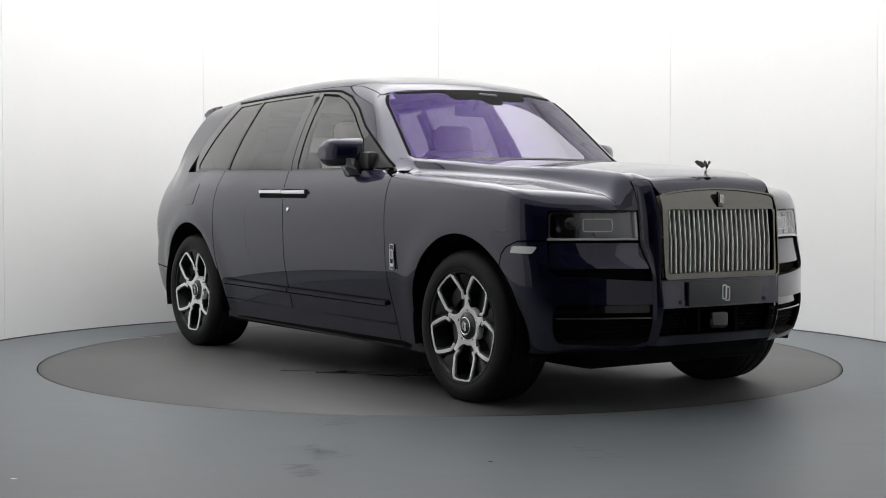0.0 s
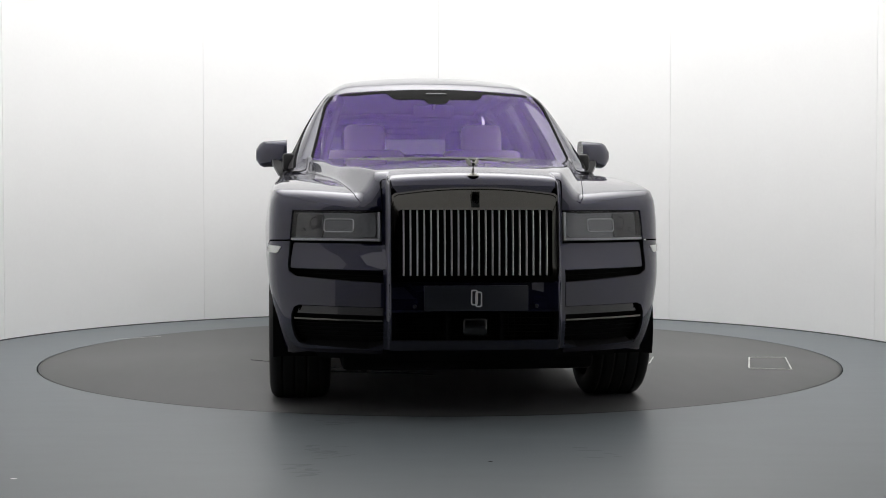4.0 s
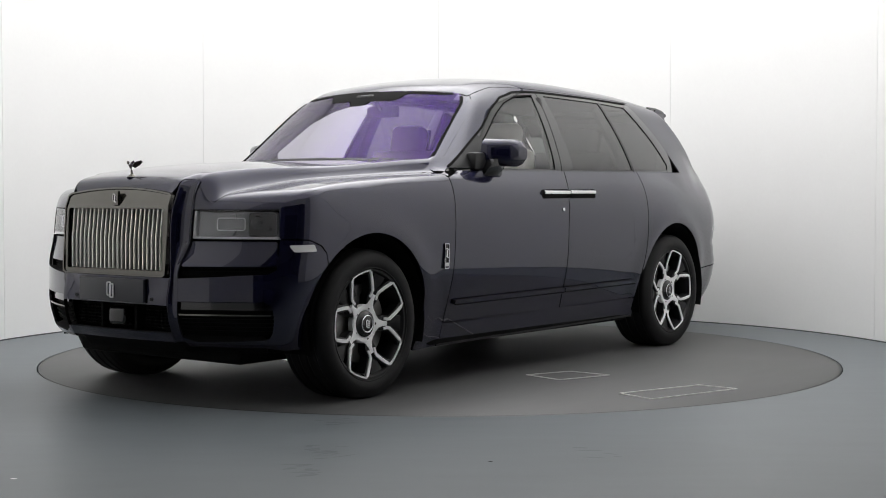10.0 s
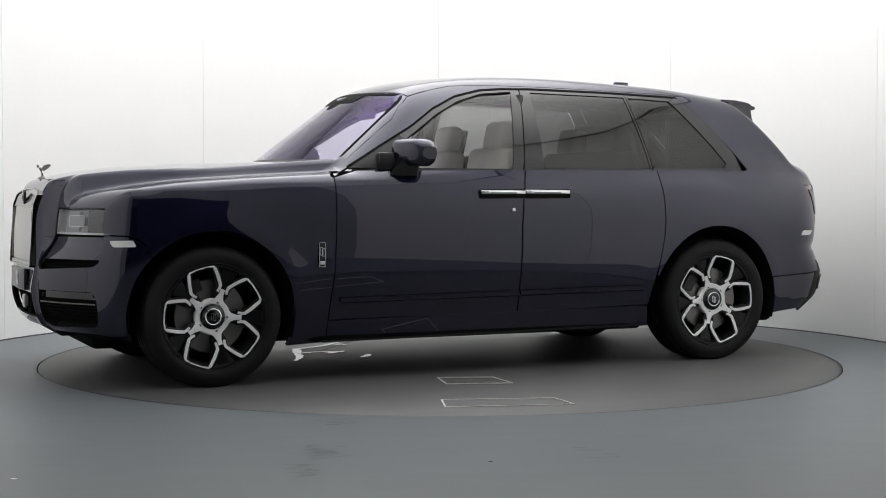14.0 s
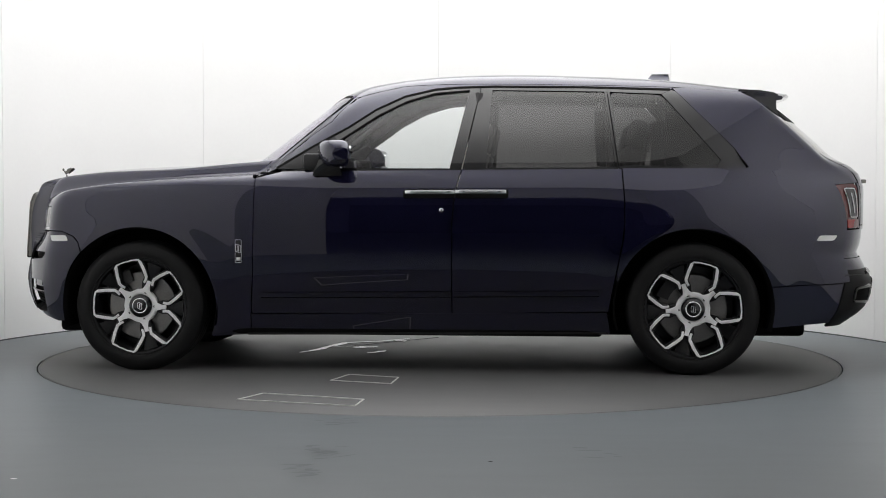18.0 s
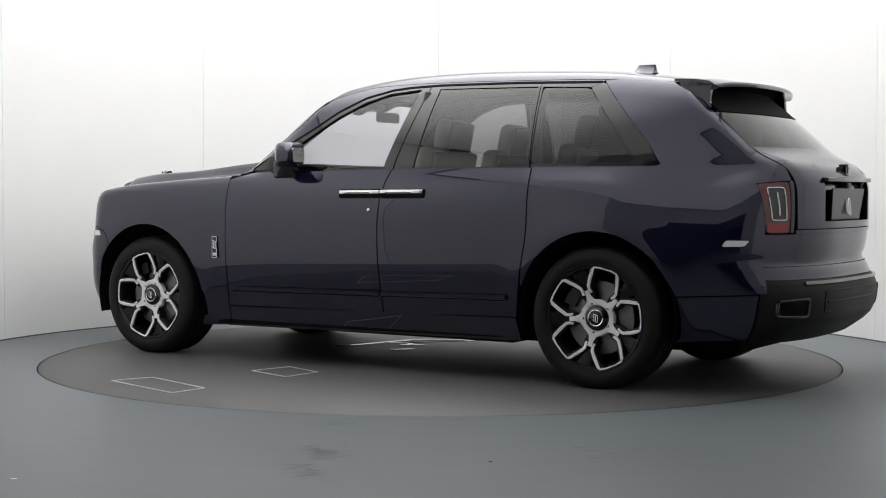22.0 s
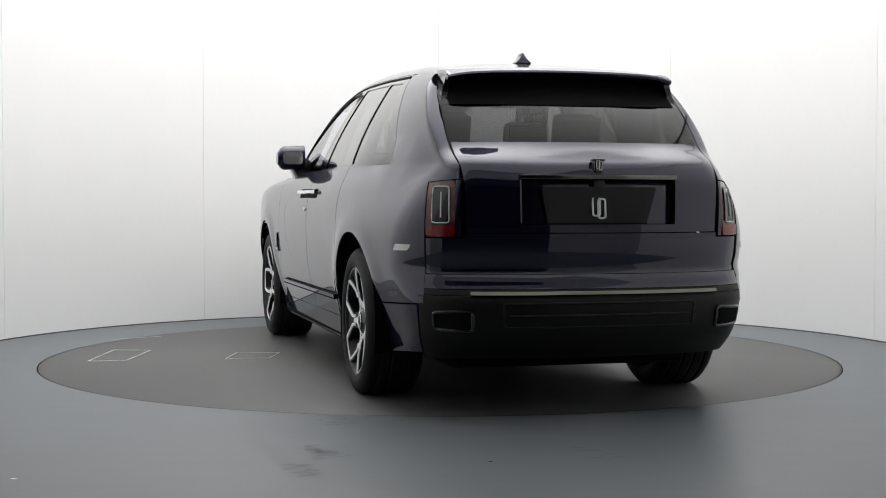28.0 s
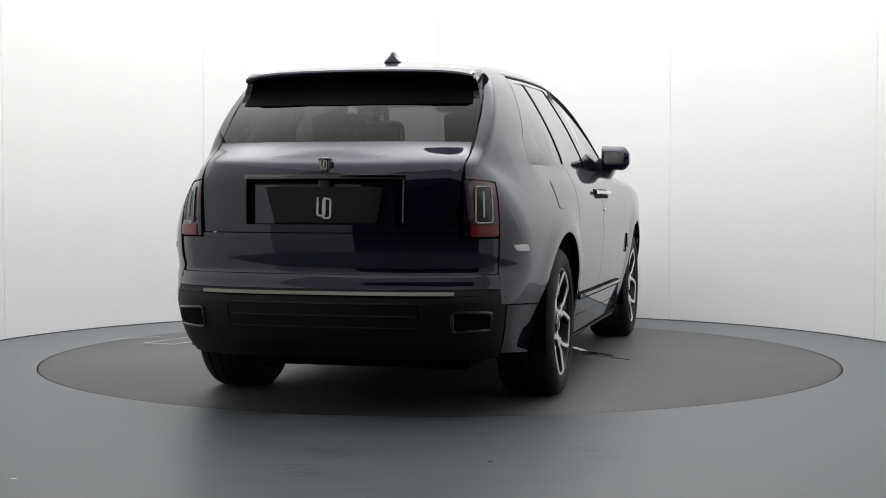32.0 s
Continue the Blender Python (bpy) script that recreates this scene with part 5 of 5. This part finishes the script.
def tail():
    # tailgate round the plate recess, and the deck under the rear window
    pieces = [sheet(dense([(0.392, 0.915), (0.375, 0.878), (0.630, 0.878), (0.640, 1.10), (0.648, 1.238), (0.392, 1.238)], d=0.04), "rear", body),
              sheet(dense([(-0.392, 0.915), (-0.375, 0.878), (-0.630, 0.878), (-0.640, 1.10), (-0.648, 1.238), (-0.392, 1.238)], d=0.04), "rear", body),
              sheet(dense([(-0.392, 1.150), (0.392, 1.150), (0.392, 1.238), (-0.392, 1.238)], d=0.04), "rear", body),
              sheet(dense([(-0.375, 0.878), (0.375, 0.878), (0.392, 0.915), (-0.392, 0.915)], d=0.04), "rear", body)]
    gate = part("tailgate", joined(*pieces), PAINT, CAR, "navy tailgate with a recessed plate bay")
    part("plate_bay", sheet(rect(-0.40, 0.40, 0.905, 1.160), "rear", lower, lift=-0.045, thick=0), PAINT, gate)
    for sg in (1, -1):
        side = joined(tube([(-2.70, sg * 0.385, 1.14), (-2.685, sg * 0.375, 0.925)], 0.012, 8))
        part("bay_edge", side, PAINT, gate)
    yy = np.linspace(-0.650, 0.650, 34)
    e3 = on("rear", [(y, 1.238) for y in yy], body)
    g3 = on("rear", [(y, 1.290) for y in yy * 0.985], upper)
    deck = [(p[0], p[1]) for p in e3] + [(p[0] + 0.02, p[1]) for p in g3[::-1]]
    part("deck", sheet(deck, "top", body, cell=0.03), PAINT, gate)
    # chrome bar, plate, emblem
    part("handle_bar", box(-2.752, -2.70, -0.395, 0.395, 1.128, 1.152, 0.006), DARKCHROME, gate, "dark-chrome bar above the plate")
    pp = rounded([(-0.245, 0.900), (0.245, 0.900), (0.290, 1.092), (-0.290, 1.092)], 0.012)
    plate = part("number_plate", prism(pp, 0.012, lambda u, w, d: (-2.722 - (w - 0.9) * 0.12 + d, u, w)), plain("black_plate", (0.010, 0.010, 0.012), 0.22, grain=0.1, scale=20), CAR, "blank black rear plate with a silver emblem")
    plate.data.flip_normals()
    emblem(plate, pose(-2.737, 0, 0.997, 90 - 6, 0, -90), 0.115, WHITE)
    part("camera_pod", box(-2.745, -2.70, -0.03, 0.03, 1.085, 1.125, 0.008), SATIN, gate)
    pod = part("emblem_mount", box(-2.738, -2.69, -0.024, 0.024, 1.160, 1.232, 0.010, 3), DARKCHROME, gate, "upright dark-chrome emblem mount")
    part("emblem_cap", box(-2.742, -2.69, -0.030, 0.030, 1.216, 1.226, 0.004), PAINT, gate)
    emblem(pod, pose(-2.739, 0, 1.198, 90, 0, -90), 0.05)

    # tail lamps
    for sg in (1, -1):
        fl = (lambda d: d) if sg > 0 else flip
        def lampsheet(y0, y1, z0, z1, r, **k):
            return fl(sheet(dense(rounded([(sR(y0), z0), (sR(y1), z0), (sR(y1), z1), (sR(y0), z1)], r), d=0.03), "wrap", **k))
        lamp = part("tail_lamp", lampsheet(0.672, 0.797, 0.858, 1.126, 0.02, thick=0.02, lift=-0.004), REDDARK, CAR, "upright smoked red tail lamp with pale light guide")
        part("stop_lens", lampsheet(0.677, 0.791, 0.862, 0.912, 0.008, thick=0.006, lift=0.001), RED, lamp, "bright red stop lens")
        part("lamp_surround", lampsheet(0.648, 0.669, 0.858, 1.126, 0.004, thick=0.02), PAINT, lamp)
        part("lamp_window", lampsheet(0.696, 0.768, 0.925, 1.095, 0.012, thick=0.006, lift=0.0), BLACK, lamp)
        lo = on("wrap", dense(rounded([(sR(0.696), 0.925), (sR(0.768), 0.925), (sR(0.768), 1.095), (sR(0.696), 1.095)], 0.012), d=0.02))
        nn = slope(body, lo)
        part("light_guide", fl(tube([tuple(p + q * 0.002) for p, q in zip(lo, nn)], 0.0032, 6, True)), LAMPRING, lamp)
        lo = on("wrap", [(sR(0.732), z) for z in (0.95, 1.0, 1.07)])
        part("light_guide", fl(tube([tuple(p - np.array([0.003, 0, 0])) for p in lo], 0.004, 6)), LAMPRING, lamp)

    # bumper: painted upper, bright strip, black lower with exhaust ends
    def tailband(name, z0, z1, mat, label="", y1=0.806, **k):
        half = [(sR(y), z0) for y in np.linspace(0, y1, 22)] + [(sR(y), z1) for y in np.linspace(y1, 0, 22)]
        d = sheet(half, "wrap", lower, **k)
        return part(name, joined(d, flip(d)), mat, CAR, label)
    tailband("rear_bumper", 0.615, 0.680, PAINT)
    tailband("gate_lower", 0.686, 0.850, PAINT, lift=-0.006)
    tailband("gate_ledge", 0.8515, 0.873, PAINT, y1=0.632)
    st = [(y, 0.582) for y in np.linspace(-0.62, 0.62, 24)] + [(y, 0.598) for y in np.linspace(0.62, -0.62, 24)]
    part("bumper_strip", sheet(st, "rear", lower, lift=0.012, thick=0.02), DARKCHROME, CAR, "long bright metal strip across the rear bumper")
    tailband("bumper_step", 0.586, 0.612, BUMPER)
    v = tailband("rear_valance", 0.275, 0.583, BUMPER, "satin black lower rear bumper", 0.822)
    o, i = rounded([(-0.47, 0.435), (0.47, 0.435), (0.48, 0.548), (-0.48, 0.548)], 0.02), rounded([(-0.455, 0.447), (0.455, 0.447), (0.465, 0.536), (-0.465, 0.536)], 0.016)
    part("valance_rim", joined(tube([tuple(p) for p in on("rear", dense(o, d=0.05), lower)], 0.006, 6, True)), BUMPER, v)
    part("valance_rib", tube([tuple(p) for p in on("rear", [(y, 0.490) for y in np.linspace(-0.45, 0.45, 12)], lower)], 0.007, 6), BUMPER, v)
    for sg in (1, -1):
        q = rounded([(0.612, 0.418), (0.770, 0.424), (0.780, 0.506), (0.618, 0.516)], 0.02)
        p3 = on("rear", [(a, b) for a, b in dense(q, d=0.03)], lower)
        t = tube([tuple(p - np.array([0.004, 0, 0])) for p in p3], 0.010, 8, True)
        part("exhaust_surround", t if sg > 0 else flip(t), BLACK, CAR, "gloss black rectangular exhaust surround")
        # the opening's shade is painted: a flat black sheet on the valance
        d = sheet(q, "rear", lower, cell=0.03, thick=0, lift=0.003)
        part("exhaust_shade", d if sg > 0 else flip(d), MATT, CAR)
    # roof spoiler with side fins
    spoiler()
    # shark-fin aerial
    zb = on("top", [(-1.5, 0)], upper)[0][2]
    fin = []
    n = 7
    for i in range(n):
        t = i / (n - 1)
        z = t * 0.054
        w = 0.040 * (1 - t) ** 1.7 + 0.006
        x0, x1 = -0.080 + 0.045 * t, 0.085 - 0.012 * t
        ring_pts = [(-x1, 0), (-x1 + 0.01, w), (-(x0 + x1) / 2, w * 1.1), (-x0 - 0.01, w * 0.5), (-x0, 0), (-x0 - 0.01, -w * 0.5), (-(x0 + x1) / 2, -w * 1.1), (-x1 + 0.01, -w)]
        fin.append([(-1.50 + a, b, zb - 0.003 + z) for a, b in ring_pts])
    v = [p for r in fin for p in r]
    f = [(k * 8 + j, k * 8 + (j + 1) % 8, k * 8 + 8 + (j + 1) % 8, k * 8 + 8 + j) for k in range(n - 1) for j in range(8)] + [tuple(range((n - 1) * 8, n * 8))]
    ob = part("aerial", (v, [tuple(reversed(q)) for q in f]), PAINT, CAR, "navy shark-fin roof aerial")


def spoiler():
    ys = np.linspace(-0.60, 0.60, 25)
    v, f = [], []
    m = 9
    for y in ys:
        k = abs(y) / 0.60
        xe = -2.30 + 0.10 * k ** 2.5
        x0 = -2.135 + 0.09 * k ** 3
        for j in range(m):
            t = j / (m - 1)
            x = x0 + (xe - x0) * t
            z = float(roof_x(x)) - 0.020 * (y / 0.62) ** 2 - 0.020 * (abs(y) / 0.60) ** 8 - 0.004 - 0.008 * t
            v.append((x, y, z + 0.008))
        # rounded lip and underside back to the roof
        x, _, z = v[-1]
        v += [(x - 0.008, y, z - 0.010), (x + 0.002, y, z - 0.022), (x0 - 0.03, y, z - 0.040), (x0 + 0.06, y, z - 0.06)]
    n = m + 4
    for i in range(len(ys) - 1):
        for j in range(n - 1):
            f.append((i * n + j, i * n + j + 1, (i + 1) * n + j + 1, (i + 1) * n + j))
    f += [tuple(range(n)), tuple(reversed(range((len(ys) - 1) * n, len(ys) * n)))]
    sp = part("roof_spoiler", (v, f), PAINT, CAR, "navy roof spoiler over the rear window")
    for sg in (1, -1):
        fin = [(-1.945, 1.694), (-2.06, 1.690), (-2.150, 1.676), (-2.178, 1.662), (-2.168, 1.630), (-2.163, 1.590), (-2.170, 1.555), (-2.185, 1.520), (-2.160, 1.508), (-2.055, 1.602)]
        d = sheet(dense(fin, d=0.03), "side", lambda x, y, z: np.abs(y) - (0.590 + 0.25 * (1.69 - z)), cell=0.03, thick=0.03)
        part("spoiler_fin", d if sg > 0 else flip(d), BLACK, sp, "gloss black side fin")
    und = [(-0.60, 1.506), (-0.3, 1.50), (0, 1.497), (0.3, 1.50), (0.60, 1.506), (0.585, 1.60), (0.585, 1.65), (-0.585, 1.65), (-0.585, 1.60)]
    part("spoiler_under", sheet(dense(und, d=0.05), "rear", upper, thick=0.01, lift=0.004), MATT, sp)
    part("wiper_cover", box(-2.235, -2.16, -0.14, 0.14, 1.53, 1.575, 0.02), MATT, sp)


tail()


# ---- flanks ----
def flanks():
    for x0, x1, z0, z1 in ((0.912, -0.226, 0.456, 0.466), (-0.238, -1.10, 0.4665, 0.476)):
        p = rounded([(x0, z0 - 0.013), (x1, z1 - 0.013), (x1, z1 + 0.015), (x0, z0 + 0.013)], 0.010)
        both("side_strip", sheet(dense(p, d=0.04), "wrap", lower, cell=0.05, thick=0.022, lift=0.018), PAINT, CAR, "slim dark rubbing strip along the door")
        q = rounded([(x0 - 0.004, z0 - 0.0135), (x1, z1 - 0.0135), (x1, z1 - 0.0085), (x0 - 0.004, z0 - 0.0085)], 0.002)
        both("strip_edge", sheet(dense(q, d=0.05), "wrap", lower, cell=0.05, thick=0.006, lift=0.0205), MATT, CAR)
    for x0, x1 in ((0.042, -0.250), (-0.254, -0.553)):
        bowl = rounded([(x0 + (0.012 if x0 > 0 else 0), 1.032), (x1 - (0.012 if x1 < -0.3 else 0), 1.034), (x1 - (0.012 if x1 < -0.3 else 0), 1.090), (x0 + (0.012 if x0 > 0 else 0), 1.086)], 0.016)
        # no recess is cut: its shade is a flat black patch on the door
        both("handle_shade", sheet(dense(bowl, d=0.04), "wrap", lower, thick=0.0, lift=0.0016), MATT, CAR, "flat matt black patch painting the shade of the handle recess")
        for sg in (1, -1):
            pts = []
            for t in np.linspace(0, 1, 9):
                x = x0 + (x1 - x0) * t
                p = on("wrap", [(x, 1.070)], lower)[0]
                out = 0.026 if 0.04 < t < 0.96 else 0.012
                pts.append((p[0], p[1] + out, 1.070 + 0.002 * (x0 < -0.2)))
            v, f = [], []
            sec = [(0.0, 0.0105), (0.007, 0.008), (0.010, 0.0), (0.007, -0.008), (0.0, -0.0105), (-0.007, -0.007), (-0.007, 0.007)]
            for p in pts:
                v += [(p[0], p[1] + a, p[2] + b * 1.15) for a, b in sec]
            k = len(sec)
            f = [(i * k + j, i * k + (j + 1) % k, i * k + k + (j + 1) % k, i * k + k + j) for i in range(len(pts) - 1) for j in range(k)]
            f += [tuple(reversed(range(k))), tuple(range((len(pts) - 1) * k, len(pts) * k))]
            d = (v, [tuple(reversed(q)) for q in f])
            part("door_handle", d if sg > 0 else flip(d), CHROME, CAR, "polished chrome door handle")
    for sg in (1, -1):
        lk = moved(spin([(0.001, 0.004), (0.009, 0.0035), (0.0125, 0.001), (0.0135, -0.004)], 20), pose(-0.172, 0.9935, 0.964))
        part("door_lock", lk if sg > 0 else flip(lk), CHROME, CAR)
    # fuel flap on the car's right
    ff = rounded([(-1.60, 0.985), (-1.76, 0.985), (-1.745, 1.13), (-1.585, 1.13)], 0.025)
    part("fuel_flap", flip(sheet(dense(ff, d=0.04), "wrap", lower, thick=0.004, lift=0.0025)), PAINT, CAR)
    # lower sill trim
    tr = [(1.0, 0.213), (-1.16, 0.233), (-1.15, 0.245), (1.0, 0.225)]
    both("sill_trim", sheet(dense(tr, d=0.06), "wrap", lower, thick=0.03, lift=0.004), SATIN, CAR)


def mirrors():
    for sg in (1, -1):
        fl = (lambda d: d) if sg > 0 else flip
        # housing: rounded box, narrower at the outer end
        secs = []
        for t in np.linspace(0, 1, 9):
            y = 0.895 + 0.185 * t
            k = 1 - 0.55 * max(0, (t - 0.72) / 0.28) ** 2.2
            zc, hz = 1.304 - 0.010 * t, 0.079 * k
            xf, xb = 0.572 - 0.10 * t ** 1.6, 0.385 - 0.03 * t
            xm, hx = (xf + xb) / 2, (xf - xb) / 2 * (0.6 + 0.4 * k)
            secs.append([(xm + hx * math.copysign(abs(math.cos(a)) ** 0.6, math.cos(a)), y, zc + hz * math.copysign(abs(math.sin(a)) ** 0.6, math.sin(a))) for a in np.linspace(0, 2 * math.pi, 24, endpoint=False)])
        v = [p for s in secs for p in s]
        f = [(i * 24 + j, i * 24 + (j + 1) % 24, i * 24 + 24 + (j + 1) % 24, i * 24 + 24 + j) for i in range(8) for j in range(24)]
        f += [tuple(reversed(range(24))), tuple(range(8 * 24, 9 * 24))]
        h = part("door_mirror", fl((v, [tuple(reversed(q)) for q in f])), PAINT, CAR, "navy door mirror on a black foot")
        g = rounded([(0.915, 1.255), (1.045, 1.255), (1.050, 1.340), (0.915, 1.345)], 0.025)
        part("mirror_glass", fl(prism(g, -0.01, lambda u, w, d: (0.372 - 0.02 * (u - 0.9) / 0.18 + d * -1, u, w))), CHROME, h, "bright mirror glass")
        v = []
        for x0, x1, y0, y1, z in ((0.42, 0.60, 0.885, 0.945, 1.165), (0.43, 0.59, 0.890, 0.965, 1.200), (0.43, 0.565, 0.900, 0.985, 1.235), (0.43, 0.555, 0.905, 0.990, 1.262)):
            v += [(x0, y0, z), (x1, y0, z), (x1, y1 - 0.012, z), (x1 - 0.02, y1, z), (x0 + 0.02, y1, z), (x0, y1 - 0.012, z)]
        f = [(i * 6 + j, i * 6 + (j + 1) % 6, i * 6 + 6 + (j + 1) % 6, i * 6 + 6 + j) for i in range(3) for j in range(6)] + [tuple(range(5, -1, -1))]
        part("mirror_foot", fl((v, f)), BLACK, h)
        part("mirror_base", fl(data_box(0.47, 0.66, 0.845, 0.920, 1.196, 1.30, bevel=0.02)), SATIN, h)


flanks()
mirrors()


# ---- cabin ----
def seat(x, y, wide, rec=12, hide=CREAM, look_of="pale leather seat"):
    """Seat under the car: cushion and backrest, headrest its own part."""
    lean = radians(rec)
    s = part("seat", box(x - 0.25, x + 0.28, y - wide / 2, y + wide / 2, 0.62, 0.80, 0.05, 3), hide, CAR, look_of)
    bk = moved(data_of(box(-0.06, 0.07, -wide / 2, wide / 2, 0, 0.62, 0.05, 3)), pose(x - 0.24, y, 0.74, 0, -rec, 0))
    part("backrest", bk, hide, s)
    hx = x - 0.24 - math.sin(lean) * 0.70
    for off in ([0.0] if wide < 0.7 else [-wide * 0.3, wide * 0.3]):
        hd = data_of(box(-0.055, 0.065, -0.135, 0.135, -0.02, 0.185, 0.05, 4))
        part("headrest", moved(hd, pose(hx, y + off, 1.335, 0, -rec, 0)), hide, s)
        bkd = data_of(box(-0.075, -0.05, -0.125, 0.125, -0.01, 0.175, 0.02, 3))
        part("headrest_back", moved(bkd, pose(hx, y + off, 1.335, 0, -rec, 0)), TRIMDARK, s)
    part("seat_shell", moved(data_of(box(-0.085, -0.05, -wide / 2 + 0.02, wide / 2 - 0.02, 0.05, 0.60, 0.02, 2)), pose(x - 0.24, y, 0.74, 0, -rec, 0)), TRIMDARK, s)


def cabin():
    seat(0.02, 0.39, 0.52)
    seat(0.02, -0.39, 0.52)
    seat(-0.95, 0.0, 1.28, 12, TRIMDARK, "dark leather rear bench")
    # dash, cowl, wheel on the car's right
    d = part("dashboard", box(0.52, 1.02, -0.74, 0.74, 0.86, 1.165, 0.06, 3), TRIMDARK, CAR, "dark leather dashboard")
    part("dash_cowl", box(0.50, 0.72, -0.58, -0.20, 1.14, 1.215, 0.03, 3), TRIMDARK, d)
    m = pose(0.44, -0.39, 1.10, 0, -68, 0)
    rim = tube([tuple(m @ Vector((0.19 * math.cos(a), 0.19 * math.sin(a), 0))) for a in np.linspace(0, 2 * math.pi, 40, endpoint=False)], 0.014, 8, True)
    w = part("steering_wheel", rim, TRIMDARK, CAR, "dark leather steering wheel")
    part("wheel_boss", moved(spin([(0.001, 0.02), (0.05, 0.015), (0.06, -0.02)], 20, "z"), m), TRIMDARK, w)
    for a in (0.0, 2.1, 4.2):
        part("wheel_spoke", tube([tuple(m @ Vector((r * math.cos(a), r * math.sin(a), 0))) for r in (0.05, 0.18)], 0.012, 6), TRIMDARK, w)
    part("centre_console", box(-0.30, 0.60, -0.10, 0.10, 0.62, 0.92, 0.04, 3), TRIMDARK, CAR)
    for sg in (1, -1):
        for x0, x1 in ((-0.20, 0.66), (-1.15, -0.28)):
            part("door_card", data_box(x0, x1, sg * 0.845 - 0.02, sg * 0.845 + 0.02, 0.70, 1.195, bevel=0.012), TAN, CAR, "tan leather inner door panel")
        part("door_cap", data_box(-1.15, 0.80, sg * 0.85 - 0.022, sg * 0.85 + 0.022, 1.175, 1.205, bevel=0.01), TRIMDARK, CAR)
    # rear-view mirror and its foot, sensor box, visors, headlining
    mm = part("inner_mirror", data_box(0.36, 0.39, -0.125, 0.125, 1.535, 1.605, bevel=0.014), TRIMDARK, CAR, "dark rear-view mirror")
    part("mirror_arm", tube([(0.40, 0, 1.58), (0.47, 0, 1.655)], 0.012, 8), TRIMDARK, mm)
    part("sensor_box", box(0.44, 0.56, -0.07, 0.07, 1.625, 1.668, 0.015), BLACK, CAR)
    lin = [(0.30, -0.52), (0.30, 0.52), (-0.2, 0.55), (-1.9, 0.52), (-1.95, 0.0), (-1.9, -0.52), (-0.2, -0.55)]
    part("headlining", sheet(dense(lin, d=0.1), "top", upper, cell=0.12, lift=-0.05, thick=0), HEADLINER, CAR)
    part("parcel_shelf", box(-2.30, -1.42, -0.66, 0.66, 1.10, 1.14, 0.02), TRIMDARK, CAR)
    for sg in (1, -1):
        part("pillar_trim", tube([(-0.33, sg * 0.83, 1.20), (-0.36, sg * 0.74, 1.45), (-0.38, sg * 0.64, 1.66)], 0.035, 8), TRIMDARK, CAR)
        part("pillar_trim", tube([(-1.18, sg * 0.82, 1.20), (-1.16, sg * 0.73, 1.45), (-1.15, sg * 0.63, 1.64)], 0.035, 8), TRIMDARK, CAR)
        part("pillar_trim", tube([(0.78, sg * 0.68, 1.24), (0.50, sg * 0.62, 1.45), (0.26, sg * 0.56, 1.63)], 0.02, 8), TRIMDARK, CAR)
        part("rear_trim", data_box(-2.02, -1.50, sg * 0.60 - 0.03, sg * 0.60 + 0.03, 1.10, 1.56, bevel=0.02), TRIMDARK, CAR)


cabin()

def motions():
    """All that moves: the table, and the car that stands on it."""
    walk(TURNTABLE, turning())
    walk(CAR, turning(-AXIS[0], -AXIS[1]))


motions()
